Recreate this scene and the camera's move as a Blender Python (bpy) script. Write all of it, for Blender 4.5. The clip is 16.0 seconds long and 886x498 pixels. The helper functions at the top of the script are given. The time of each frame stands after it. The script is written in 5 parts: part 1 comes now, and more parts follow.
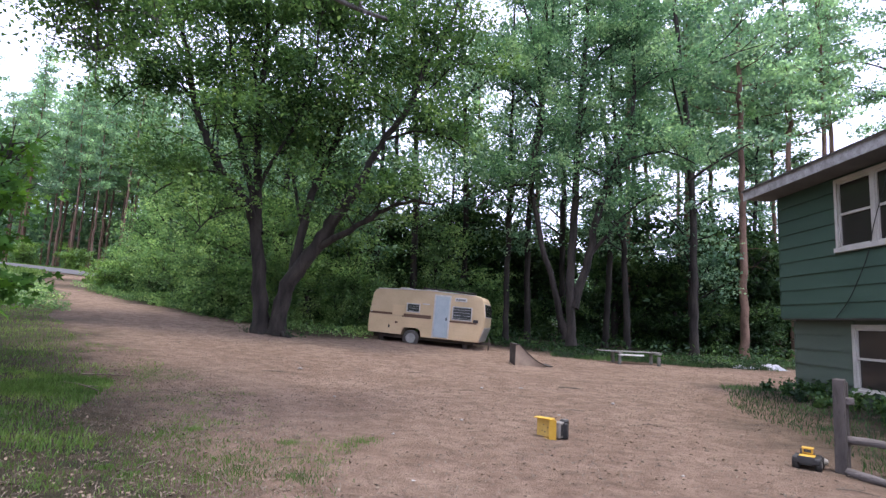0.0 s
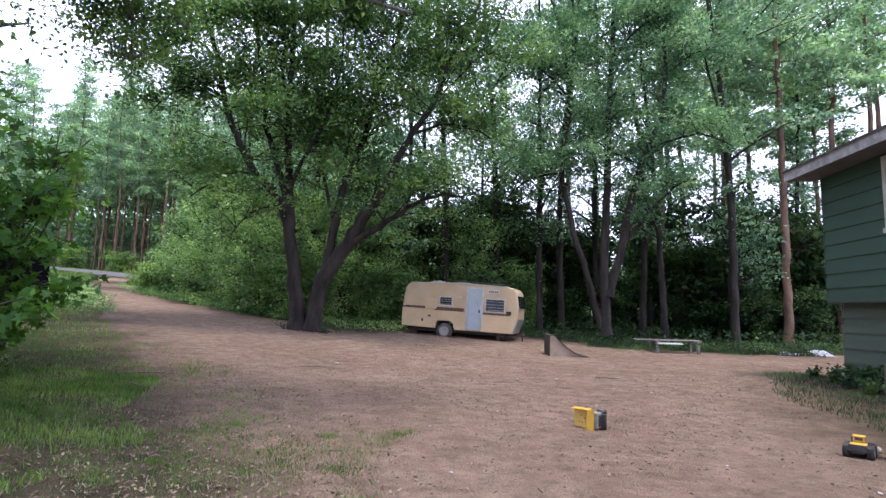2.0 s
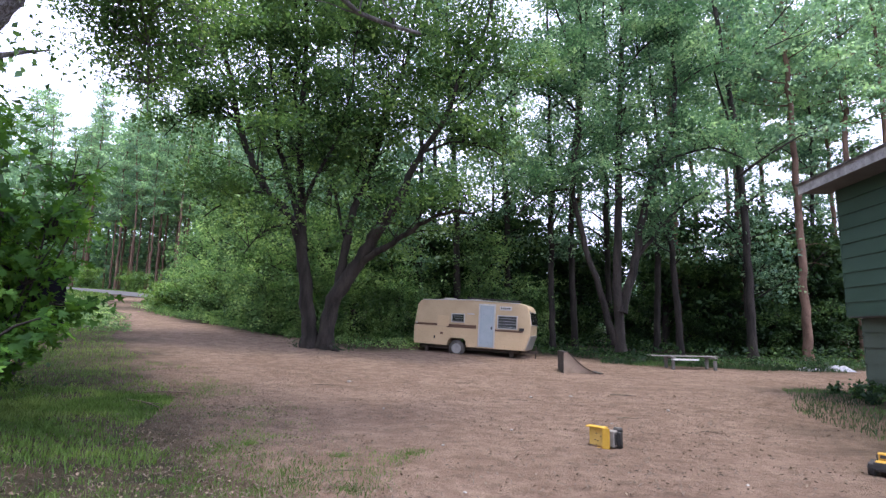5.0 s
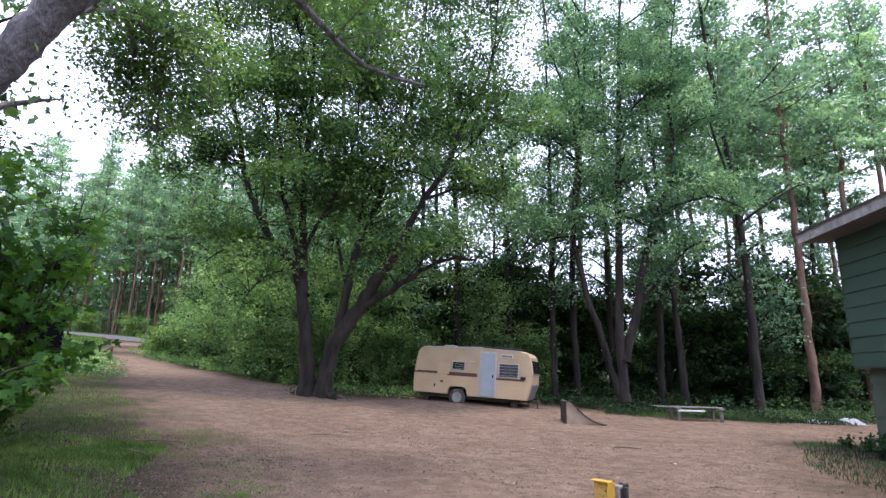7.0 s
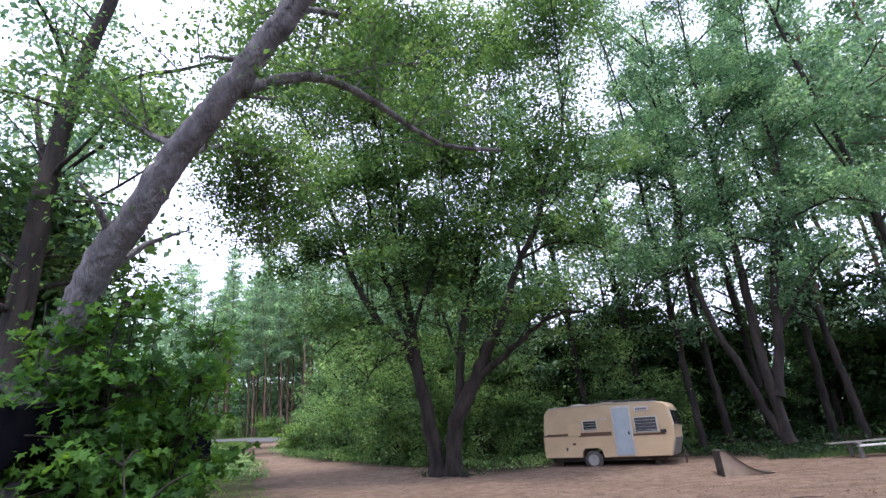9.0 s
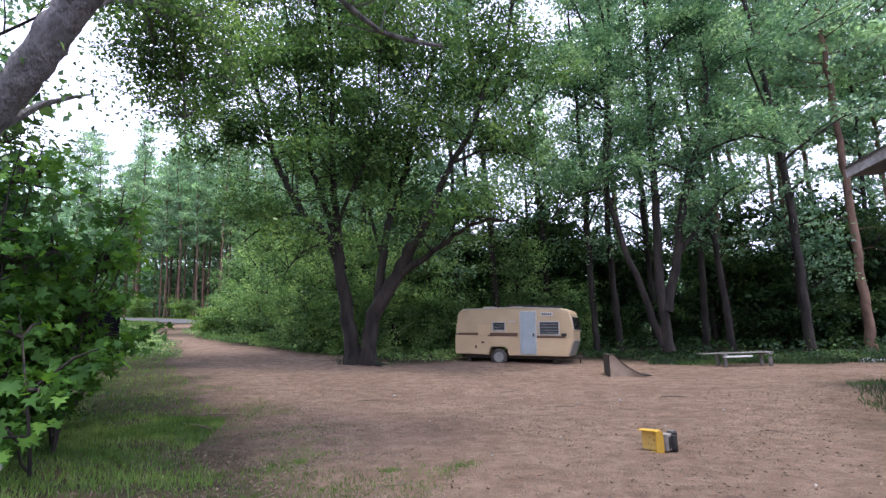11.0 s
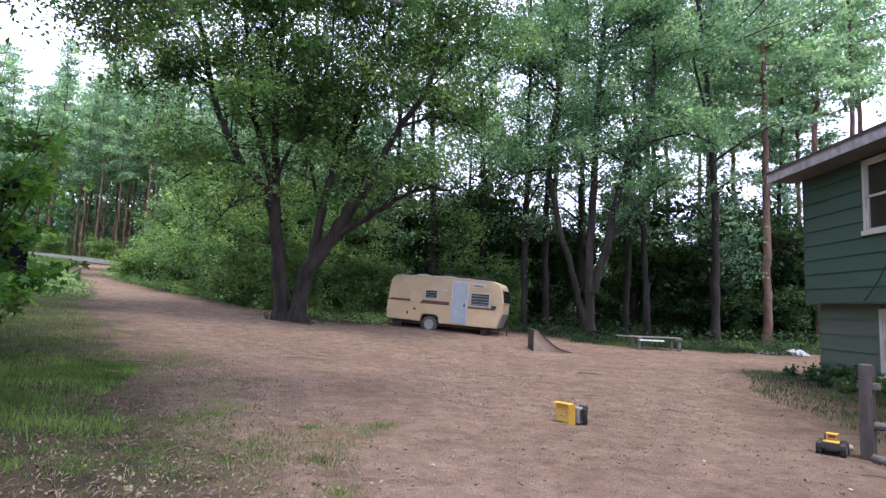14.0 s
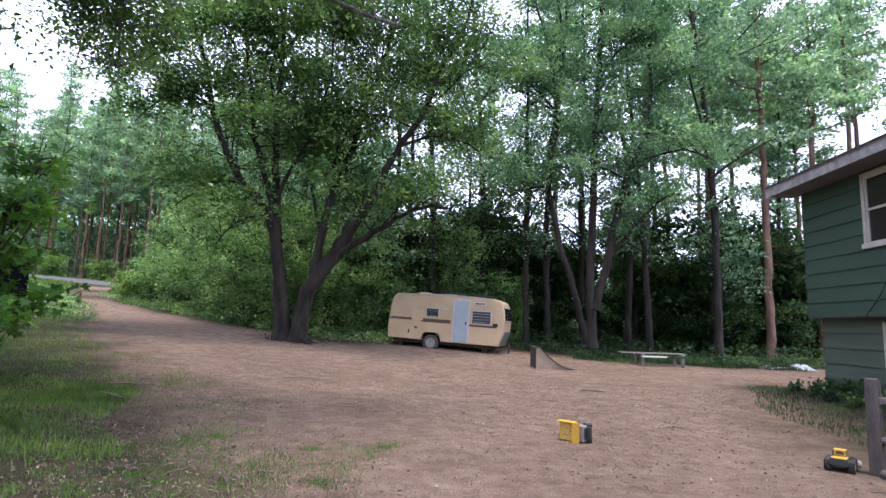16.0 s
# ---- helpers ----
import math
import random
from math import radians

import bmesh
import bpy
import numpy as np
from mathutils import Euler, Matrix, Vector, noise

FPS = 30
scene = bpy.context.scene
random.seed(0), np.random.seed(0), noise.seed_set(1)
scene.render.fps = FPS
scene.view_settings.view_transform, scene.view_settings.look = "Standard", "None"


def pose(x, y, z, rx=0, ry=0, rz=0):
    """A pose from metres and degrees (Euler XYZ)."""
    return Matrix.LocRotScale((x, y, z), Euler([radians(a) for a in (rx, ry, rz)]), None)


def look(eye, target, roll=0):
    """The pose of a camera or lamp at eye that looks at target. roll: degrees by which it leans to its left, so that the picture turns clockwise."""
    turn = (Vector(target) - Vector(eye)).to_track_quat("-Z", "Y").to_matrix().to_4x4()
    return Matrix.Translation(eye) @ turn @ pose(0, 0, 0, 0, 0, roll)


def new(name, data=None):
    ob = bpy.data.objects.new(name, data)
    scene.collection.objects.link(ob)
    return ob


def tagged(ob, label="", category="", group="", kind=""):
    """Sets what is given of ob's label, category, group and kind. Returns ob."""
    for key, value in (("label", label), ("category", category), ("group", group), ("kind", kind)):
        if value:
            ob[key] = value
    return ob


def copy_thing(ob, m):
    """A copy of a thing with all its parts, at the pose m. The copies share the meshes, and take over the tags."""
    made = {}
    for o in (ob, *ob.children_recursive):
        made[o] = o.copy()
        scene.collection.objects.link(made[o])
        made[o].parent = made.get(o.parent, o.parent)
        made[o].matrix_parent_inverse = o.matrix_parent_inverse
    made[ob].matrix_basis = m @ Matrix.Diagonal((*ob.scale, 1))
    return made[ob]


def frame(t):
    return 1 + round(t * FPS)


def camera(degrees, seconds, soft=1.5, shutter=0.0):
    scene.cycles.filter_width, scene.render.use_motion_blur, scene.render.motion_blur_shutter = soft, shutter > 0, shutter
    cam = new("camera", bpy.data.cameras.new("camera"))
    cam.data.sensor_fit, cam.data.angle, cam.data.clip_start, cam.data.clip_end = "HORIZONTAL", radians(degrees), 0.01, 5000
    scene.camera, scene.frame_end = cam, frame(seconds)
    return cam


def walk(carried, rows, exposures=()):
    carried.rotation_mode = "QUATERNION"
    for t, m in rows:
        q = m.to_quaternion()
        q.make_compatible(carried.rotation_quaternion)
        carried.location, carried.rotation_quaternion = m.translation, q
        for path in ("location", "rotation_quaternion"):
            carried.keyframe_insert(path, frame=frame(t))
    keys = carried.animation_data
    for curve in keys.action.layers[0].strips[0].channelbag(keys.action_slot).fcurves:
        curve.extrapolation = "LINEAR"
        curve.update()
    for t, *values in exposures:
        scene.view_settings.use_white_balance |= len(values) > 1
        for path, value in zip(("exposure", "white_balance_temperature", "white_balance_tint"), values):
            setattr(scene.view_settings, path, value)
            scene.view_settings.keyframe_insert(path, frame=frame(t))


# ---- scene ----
cam = camera(79.06, 16.0, soft=1.4)
EYE, TILT, LEAN = 1.5, 7.6, -2.9
ROWS = [
    (0.0, 0.00, 0.00, -0.00),
    (0.5, 0.39, 1.09, 0.37),
    (1.0, 1.21, 0.76, 1.12),
    (1.5, 1.97, 0.23, 1.32),
    (2.0, 3.29, -0.71, 1.78),
    (2.5, 3.54, -1.12, 1.16),
    (3.0, 3.29, -1.22, 1.34),
    (3.5, 3.27, -1.55, 0.36),
    (4.0, 3.08, -0.60, 1.04),
    (4.2, 2.80, -0.01, 1.42),
    (6.3, 8.00, 4.38, 3.18),
    (6.5, 7.90, 5.65, 2.82),
    (7.0, 4.59, 6.08, 1.94),
    (7.5, 15.25, 7.64, 5.60),
    (8.0, 21.94, 14.10, 9.91),
    (8.2, 21.30, 16.09, 10.87),
    (10.3, 9.76, 8.34, 5.93),
    (10.5, 9.56, 7.35, 6.36),
    (11.0, 8.43, 2.51, 5.96),
    (11.5, 6.16, -0.64, 4.46),
    (12.0, 1.94, -2.03, 2.86),
    (12.5, 2.21, -2.10, 1.78),
    (13.0, 2.11, -2.07, 0.45),
    (13.5, 1.97, -1.65, 0.51),
    (14.0, 1.86, -1.44, 0.53),
    (14.5, 1.48, 0.51, 1.14),
    (15.0, 1.91, 2.06, 1.67),
    (15.5, 1.95, 1.92, 1.46),
    (16.0, 1.92, 0.48, 1.18),
]
EXPO = 0.92
walk(cam, [(t, pose(0, 0, EYE, TILT, LEAN, 0) @ pose(0, 0, 0, 90 + pitch, roll, yaw)) for t, yaw, pitch, roll in ROWS],
     exposures=[(0.0, EXPO), (4.2, EXPO), (8.2, EXPO - 0.05), (10.4, EXPO - 0.14), (12.0, EXPO + 0.02), (16.0, EXPO + 0.02)])

# ---- light: a bright overcast sky with a veiled sun ----
world = bpy.data.worlds.new("overcast_sky")
scene.world = world
world.use_nodes = True
wn = world.node_tree.nodes
wl = world.node_tree.links
sky = wn.new("ShaderNodeTexSky")
sky.sky_type = "NISHITA"
sky.sun_disc = False
sky.sun_elevation = radians(78)
sky.sun_rotation = radians(125)
sky.dust_density = 4.0
sky.ozone_density = 0.6
cloud = wn.new("ShaderNodeMix")
cloud.data_type = "RGBA"
cloud.inputs[0].default_value = 0.75
wl.new(sky.outputs[0], cloud.inputs[6])
cloud.inputs[7].default_value = (9.6, 9.9, 14.2, 1)
wl.new(cloud.outputs[2], wn["Background"].inputs[0])
wn["Background"].inputs[1].default_value = 0.145
sun = new("sun", bpy.data.lights.new("sun", "SUN"))
sun.data.energy = 2.0
sun.data.angle = radians(12)
sun.data.color = (1.0, 0.94, 0.9)
sun.matrix_world = look((7, 9, 42), (0, 14, 0))


# ---- materials ----
def surface(name, c1, c2, scale=4.0, rough=0.8, bump=0.2, metal=0.0, fine=12.0, c3=None, stretch=(1, 1, 1), bump_dist=0.01, spec=0.4):
    m = bpy.data.materials.new(name)
    m.use_nodes = True
    n, l = m.node_tree.nodes, m.node_tree.links
    b = n["Principled BSDF"]
    geo = n.new("ShaderNodeNewGeometry")
    mp = n.new("ShaderNodeMapping")
    mp.inputs["Scale"].default_value = stretch
    l.new(geo.outputs["Position"], mp.inputs[0])
    a = n.new("ShaderNodeTexNoise")
    a.inputs["Scale"].default_value = scale
    a.inputs["Detail"].default_value = 6
    f = n.new("ShaderNodeTexNoise")
    f.inputs["Scale"].default_value = scale * fine
    f.inputs["Detail"].default_value = 4
    l.new(mp.outputs[0], a.inputs[0]), l.new(mp.outputs[0], f.inputs[0])
    ramp = n.new("ShaderNodeValToRGB")
    ramp.color_ramp.elements[0].position, ramp.color_ramp.elements[1].position = 0.32, 0.68
    ramp.color_ramp.elements[0].color = (*c1, 1)
    ramp.color_ramp.elements[1].color = (*c2, 1)
    l.new(a.outputs[0], ramp.inputs[0])
    mix = n.new("ShaderNodeMix")
    mix.data_type = "RGBA"
    fr = n.new("ShaderNodeMapRange")
    fr.inputs[1].default_value, fr.inputs[2].default_value = 0.55, 0.75
    fr.inputs[4].default_value = 0.6
    l.new(f.outputs[0], fr.inputs[0])
    l.new(fr.outputs[0], mix.inputs[0])
    l.new(ramp.outputs[0], mix.inputs[6])
    mix.inputs[7].default_value = (*(c3 or [v * 0.6 for v in c1]), 1)
    l.new(mix.outputs[2], b.inputs["Base Color"])
    b.inputs["Roughness"].default_value = rough
    b.inputs["Metallic"].default_value = metal
    b.inputs["Specular IOR Level"].default_value = spec
    if bump:
        bp = n.new("ShaderNodeBump")
        bp.inputs["Strength"].default_value = bump
        bp.inputs["Distance"].default_value = bump_dist
        l.new(f.outputs[0], bp.inputs["Height"])
        l.new(bp.outputs[0], b.inputs["Normal"])
    return m


def leaf_material(name, dark, mid, light, through_share=0.4, gloss=0.045):
    m = bpy.data.materials.new(name)
    m.use_nodes = True
    n, l = m.node_tree.nodes, m.node_tree.links
    n.remove(n["Principled BSDF"])
    geo = n.new("ShaderNodeNewGeometry")
    ramp = n.new("ShaderNodeValToRGB")
    ramp.color_ramp.elements[0].color = (*dark, 1)
    ramp.color_ramp.elements[1].color = (*light, 1)
    e = ramp.color_ramp.elements.new(0.55)
    e.color = (*mid, 1)
    # broad noise paints lit and shaded clumps into the leaf colour
    clump_shade_noise = n.new("ShaderNodeTexNoise")
    clump_shade_noise.inputs["Scale"].default_value = 0.9
    l.new(geo.outputs["Position"], clump_shade_noise.inputs[0])
    add = n.new("ShaderNodeMath")
    add.operation = "MULTIPLY_ADD"
    l.new(geo.outputs["Random Per Island"], add.inputs[0])
    add.inputs[1].default_value = 0.32
    sub = n.new("ShaderNodeMath")
    sub.operation = "MULTIPLY_ADD"
    l.new(clump_shade_noise.outputs[0], sub.inputs[0])
    sub.inputs[1].default_value, sub.inputs[2].default_value = 2.5, -0.92
    l.new(sub.outputs[0], add.inputs[2])
    l.new(add.outputs[0], ramp.inputs[0])
    d = n.new("ShaderNodeBsdfDiffuse")
    t = n.new("ShaderNodeBsdfTranslucent")
    g = n.new("ShaderNodeBsdfGlossy")
    g.inputs["Roughness"].default_value = 0.55
    g.inputs["Color"].default_value = (0.72, 0.82, 0.95, 1)
    hue = n.new("ShaderNodeHueSaturation")
    hue.inputs["Hue"].default_value, hue.inputs["Saturation"].default_value, hue.inputs["Value"].default_value = 0.48, 1.1, 1.5
    l.new(ramp.outputs[0], d.inputs[0]), l.new(ramp.outputs[0], hue.inputs["Color"]), l.new(hue.outputs[0], t.inputs[0])
    m1, m2 = n.new("ShaderNodeMixShader"), n.new("ShaderNodeMixShader")
    m1.inputs[0].default_value, m2.inputs[0].default_value = through_share, gloss
    l.new(d.outputs[0], m1.inputs[1]), l.new(t.outputs[0], m1.inputs[2])
    l.new(m1.outputs[0], m2.inputs[1]), l.new(g.outputs[0], m2.inputs[2])
    l.new(m2.outputs[0], n["Material Output"].inputs[0])
    return m


def glass_dark(name, tint=(0.02, 0.025, 0.025), rough=0.08):
    m = bpy.data.materials.new(name)
    m.use_nodes = True
    b = m.node_tree.nodes["Principled BSDF"]
    b.inputs["Base Color"].default_value = (*tint, 1)
    b.inputs["Roughness"].default_value = rough
    return m


BARK = surface("maple_bark", (0.012, 0.01, 0.009), (0.05, 0.042, 0.035), 5, 0.95, 0.9, fine=5, stretch=(1, 1, 0.22), bump_dist=0.04)
BARK_GREY = surface("grey_bark", (0.085, 0.08, 0.082), (0.22, 0.21, 0.212), 6, 0.95, 1.0, fine=4, stretch=(1, 1, 0.3), bump_dist=0.09, c3=(0.05, 0.047, 0.05))
BARK_PINE = surface("red_pine_bark", (0.1, 0.06, 0.042), (0.23, 0.145, 0.105), 3, 0.95, 0.8, fine=5, stretch=(1, 1, 0.4), bump_dist=0.03)
LEAF = leaf_material("maple_leaf", (0.026, 0.06, 0.018), (0.082, 0.175, 0.05), (0.22, 0.36, 0.11), 0.5, 0.03)
# woodland greens shifted bluer to suggest distance haze
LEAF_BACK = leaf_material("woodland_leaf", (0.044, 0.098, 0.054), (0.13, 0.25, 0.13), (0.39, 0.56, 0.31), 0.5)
LEAF_MID = leaf_material("broad_leaf", (0.034, 0.082, 0.042), (0.11, 0.23, 0.105), (0.32, 0.5, 0.23), 0.5, 0.035)
# shrub greens darkened to hold the woods' shade; LEAF_EDGE is the lighter version
LEAF_SHADED = leaf_material("shaded_shrub_leaf", (0.016, 0.036, 0.014), (0.04, 0.085, 0.028), (0.115, 0.2, 0.066), 0.38, 0.02)
LEAF_EDGE = leaf_material("edge_leaf", (0.046, 0.1, 0.034), (0.15, 0.28, 0.095), (0.37, 0.55, 0.2), 0.47, 0.03)
LEAF_BRIGHT = leaf_material("bright_shrub_leaf", (0.072, 0.143, 0.033), (0.130, 0.247, 0.052), (0.221, 0.364, 0.091), 0.4)
# needle greens raised well above their own tone to paint in haze
NEEDLE_HAZY = leaf_material("hazy_pine_needle", (0.102, 0.192, 0.108), (0.211, 0.368, 0.184), (0.516, 0.755, 0.365), 0.35)
GRASS = leaf_material("grass_blade", (0.055, 0.112, 0.025), (0.108, 0.2, 0.045), (0.22, 0.32, 0.09), 0.38, 0.02)
DRY = surface("dry_leaf", (0.085, 0.062, 0.042), (0.27, 0.21, 0.15), 14, 0.9, 0)
STICK = surface("dead_twig", (0.09, 0.07, 0.055), (0.2, 0.16, 0.12), 20, 0.9, 0.3)


# ---- mesh helpers ----
def link_mesh(name, me, material, parent=None, label=""):
    ob = new(name, me)
    if material:
        me.materials.append(material)
    if parent is not None:
        ob.parent = parent
    if label:
        ob["label"] = label
    return ob


def part(name, bm, material, parent=None, label="", smooth=False):
    me = bpy.data.meshes.new(name)
    bm.normal_update()
    bm.to_mesh(me)
    bm.free()
    if smooth:
        me.polygons.foreach_set("use_smooth", [True] * len(me.polygons))
    return link_mesh(name, me, material, parent, label)


def thing(name, label, category, m=None, group="", kind=""):
    ob = new(name)
    ob.empty_display_size = 0.2
    if m is not None:
        ob.matrix_basis = m
    return tagged(ob, label, category, group, kind)


def np_mesh(name, verts, faces):
    """verts (n, 3), faces (m, k) of one k."""
    me = bpy.data.meshes.new(name)
    k = faces.shape[1]
    me.vertices.add(len(verts))
    me.vertices.foreach_set("co", np.asarray(verts, dtype=np.float32).ravel())
    me.loops.add(faces.size)
    me.loops.foreach_set("vertex_index", faces.astype(np.int32).ravel())
    me.polygons.add(len(faces))
    me.polygons.foreach_set("loop_start", np.arange(0, faces.size, k, dtype=np.int32))
    me.update(calc_edges=True)
    return me


def box(bm, lo, hi, bevel=0.0, m=None):
    made = bmesh.ops.create_cube(bm, size=1)["verts"]
    c = [(a + b) / 2 for a, b in zip(lo, hi)]
    s = [b - a for a, b in zip(lo, hi)]
    for v in made:
        v.co = Vector([c[i] + v.co[i] * s[i] for i in range(3)])
    if bevel:
        edges = list({e for v in made for e in v.link_edges})
        r = bmesh.ops.bevel(bm, geom=edges, offset=bevel, segments=2, affect="EDGES", profile=0.5)
        made = list({v for f in r["faces"] for v in f.verts} | {v for v in made if v.is_valid})
    if m is not None:
        for v in made:
            v.co = m @ v.co
    return bm


def boxed(lo, hi, bevel=0.006, m=None):
    return box(bmesh.new(), lo, hi, bevel, m)


def disc(bm, r, depth, seg=24, m=None, r2=None):
    made = bmesh.ops.create_cone(bm, cap_ends=True, segments=seg, radius1=r, radius2=r if r2 is None else r2, depth=depth)["verts"]
    if m is not None:
        for v in made:
            v.co = m @ v.co
    return bm


def prism(profile, y0, y1, bevel=0.0, seg=3):
    """A profile of (x, z) pulled from y0 to y1."""
    bm = bmesh.new()
    a = [bm.verts.new((x, y0, z)) for x, z in profile]
    b = [bm.verts.new((x, y1, z)) for x, z in profile]
    n = len(a)
    bm.faces.new(a)
    bm.faces.new(b[::-1])
    for i in range(n):
        bm.faces.new((a[i], b[i], b[(i + 1) % n], a[(i + 1) % n]))
    bmesh.ops.recalc_face_normals(bm, faces=bm.faces)
    if bevel:
        edges = [e for e in bm.edges if abs(e.verts[0].co.y - e.verts[1].co.y) < 1e-6]
        bmesh.ops.bevel(bm, geom=edges, offset=bevel, segments=seg, affect="EDGES", profile=0.5)
    return bm


def tubes(lines, sides=8, wob=0.0, rng=None, flare=0.0):
    """Tapered round limbs along polylines [(points, r0, r1)], as verts and quads."""
    vs, fs, base = [], [], 0
    ang = np.linspace(0, 2 * np.pi, sides, endpoint=False)
    for pts, r0, r1 in lines:
        p = np.asarray(pts, float)
        n = len(p)
        d = np.gradient(p, axis=0)
        d /= np.linalg.norm(d, axis=1)[:, None] + 1e-9
        up = np.array([0.31, 0.95, 0.05])
        u = np.cross(d, up)
        u /= np.linalg.norm(u, axis=1)[:, None] + 1e-9
        w = np.cross(d, u)
        r = np.linspace(0, 1, n)
        r = r0 + (r1 - r0) * r
        if r0 > 0.12 and d[0, 2] > 0.6:
            low = p[:, 2] - p[0, 2]
            r = r * (1 + flare * np.exp(-low / 0.3))
        rr = np.repeat(r[:, None], sides, 1)
        if wob and rng is not None:
            rr = rr * (1 + wob * rng.uniform(-1, 1, rr.shape))
        ring = p[:, None, :] + rr[:, :, None] * (np.cos(ang)[None, :, None] * u[:, None, :] + np.sin(ang)[None, :, None] * w[:, None, :])
        vs.append(ring.reshape(-1, 3))
        i = np.arange(n - 1)[:, None] * sides
        j = np.arange(sides)[None, :]
        q = np.stack([i + j, i + (j + 1) % sides, i + sides + (j + 1) % sides, i + sides + j], -1).reshape(-1, 4)
        fs.append(q + base)
        base += n * sides
    return np.concatenate(vs), np.concatenate(fs)


def smooth_line(pts, step=0.5, rng=None, jitter=0.0):
    p = [Vector(q) for q in pts]
    if len(p) == 2:
        p.insert(1, (p[0] + p[1]) / 2)
    out = []
    for i in range(len(p) - 1):
        a, b, c, d = p[max(i - 1, 0)], p[i], p[i + 1], p[min(i + 2, len(p) - 1)]
        n = max(2, int((c - b).length / step))
        for k in range(n):
            t = k / n
            out.append(0.5 * ((2 * b) + (c - a) * t + (2 * a - 5 * b + 4 * c - d) * t * t + (3 * b - a - 3 * c + d) * t ** 3))
    out.append(p[-1])
    out = np.array([tuple(v) for v in out])
    if jitter and rng is not None and len(out) > 2:
        out[1:-1] += rng.normal(0, jitter, (len(out) - 2, 3))
    return out


def leaf_quads(centres, size, rng, flat=0.55, ratio=0.62):
    """Folded four-cornered leaves at the centres; flat: how level they lie."""
    n = len(centres)
    nor = rng.normal(0, 1, (n, 3)) * (1 - flat) + np.array([0, 0, 1.0]) * flat
    nor /= np.linalg.norm(nor, axis=1)[:, None]
    a = np.cross(nor, rng.normal(0, 1, (n, 3)))
    a /= np.linalg.norm(a, axis=1)[:, None] + 1e-9
    b = np.cross(nor, a)
    s = (size * rng.uniform(0.6, 1.25, n))[:, None]
    sag = nor * s * 0.12
    v = np.stack([centres - a * s * 0.5, centres + b * s * ratio * 0.5 + sag - a * s * 0.06, centres + a * s * 0.5 - sag, centres - b * s * ratio * 0.5 + sag - a * s * 0.06], 1)
    return v.reshape(-1, 3), np.arange(4 * n).reshape(-1, 4)


def grow(limbs, rng, subs=7, sub_len=2.2, start=0.35, clusters=5, leaves=14, spread=0.38, size=0.13, droop=0.1, flat=0.5, twig=0.022, up=0.35, step=0.5, jitter=0.025):
    """Side branches and leaf clusters on limbs [(points, r0, r1, leafy)]; gives tube lines and leaf centres."""
    lines, spots = [], []
    for pts, r0, r1, leafy in limbs:
        line = smooth_line(pts, step if leafy is not None and r0 > 0.1 else 0.5, rng, jitter)
        lines.append((line, r0, r1))
        if not leafy:
            continue
        length = np.linalg.norm(np.diff(line, axis=0), axis=1).sum()
        for k in range(max(2, int(subs * leafy * length / 5))):
            t = start + (1 - start) * (k + rng.uniform(0, 1)) / max(2, int(subs * leafy * length / 5))
            t = min(t, 0.999)
            at = line[int(t * (len(line) - 1))]
            d = rng.normal(0, 1, 3)
            d[2] = abs(d[2]) * 0.5 + up
            d /= np.linalg.norm(d)
            ln = sub_len * rng.uniform(0.5, 1.2) * (1.15 - 0.5 * t)
            mid = at + d * ln * 0.5
            end = at + d * ln + np.array([0, 0, -droop * ln])
            sl = smooth_line([at, mid, end], 0.4, rng, 0.03)
            lines.append((sl, max(twig, (r0 + (r1 - r0) * t) * 0.35), 0.006))
            for c in range(clusters):
                q = sl[min(len(sl) - 1, int(rng.uniform(0.3, 1.0) * len(sl)))] + rng.normal(0, spread * 0.45, 3)
                spots.append(q + rng.normal(0, spread, (leaves, 3)) * np.array([1, 1, 0.3]))
    return lines, (np.concatenate(spots) if spots else np.zeros((0, 3)))


def make_tree(name, label, limbs, bark, leaf, seed, m=None, sides=8, wob=0.06, category="tree", group="", inner=0.0, **kw):
    rng = np.random.default_rng(seed)
    size, flat = kw.get("size", 0.13), kw.get("flat", 0.5)
    lines, spots = grow(limbs, rng, **kw)
    if inner:
        core = np.concatenate([p for p, a, b in lines if a > 0.1])
        clear = np.ones(len(spots), bool)
        for q in core:
            clear &= ((spots - q) ** 2).sum(1) > inner ** 2
        spots = spots[clear]
    t = thing(name, label, category, m, group)
    main = [(p, a, b) for p, a, b in lines if a > 0.05]
    thin = [(p, a, b) for p, a, b in lines if a <= 0.05]
    if main:
        v, f = tubes(main, sides + 4, wob, rng, 0.35)
        me = np_mesh("trunk", v, f)
        me.polygons.foreach_set("use_smooth", [True] * len(me.polygons))
        link_mesh("trunk", me, bark, t)
    if thin:
        v, f = tubes(thin, 3)
        tagged(link_mesh("branch_spray", np_mesh("branch_spray", v, f), bark, t), kind="stuff")
    v, f = leaf_quads(spots, size, rng, flat)
    tagged(link_mesh("crown", np_mesh("crown", v, f), leaf, t), kind="stuff")
    return t


# ---- ground ----
def soft(u, s=2.0):
    return s * np.log1p(np.exp(np.clip(u / s, -60, 60)))


def wave_noise(x, y, seed, freq):
    """Smooth values of about -1 to 1."""
    r = np.random.default_rng(seed)
    out = 0
    for k in range(7):
        a, f, p = r.uniform(0, 6.283), freq * r.uniform(0.6, 1.6), r.uniform(0, 6.283)
        out = out + np.sin((x * np.cos(a) + y * np.sin(a)) * f + p + 0.8 * np.sin((x * np.sin(a) - y * np.cos(a)) * f * 0.7 + p))
    return out / 3.5


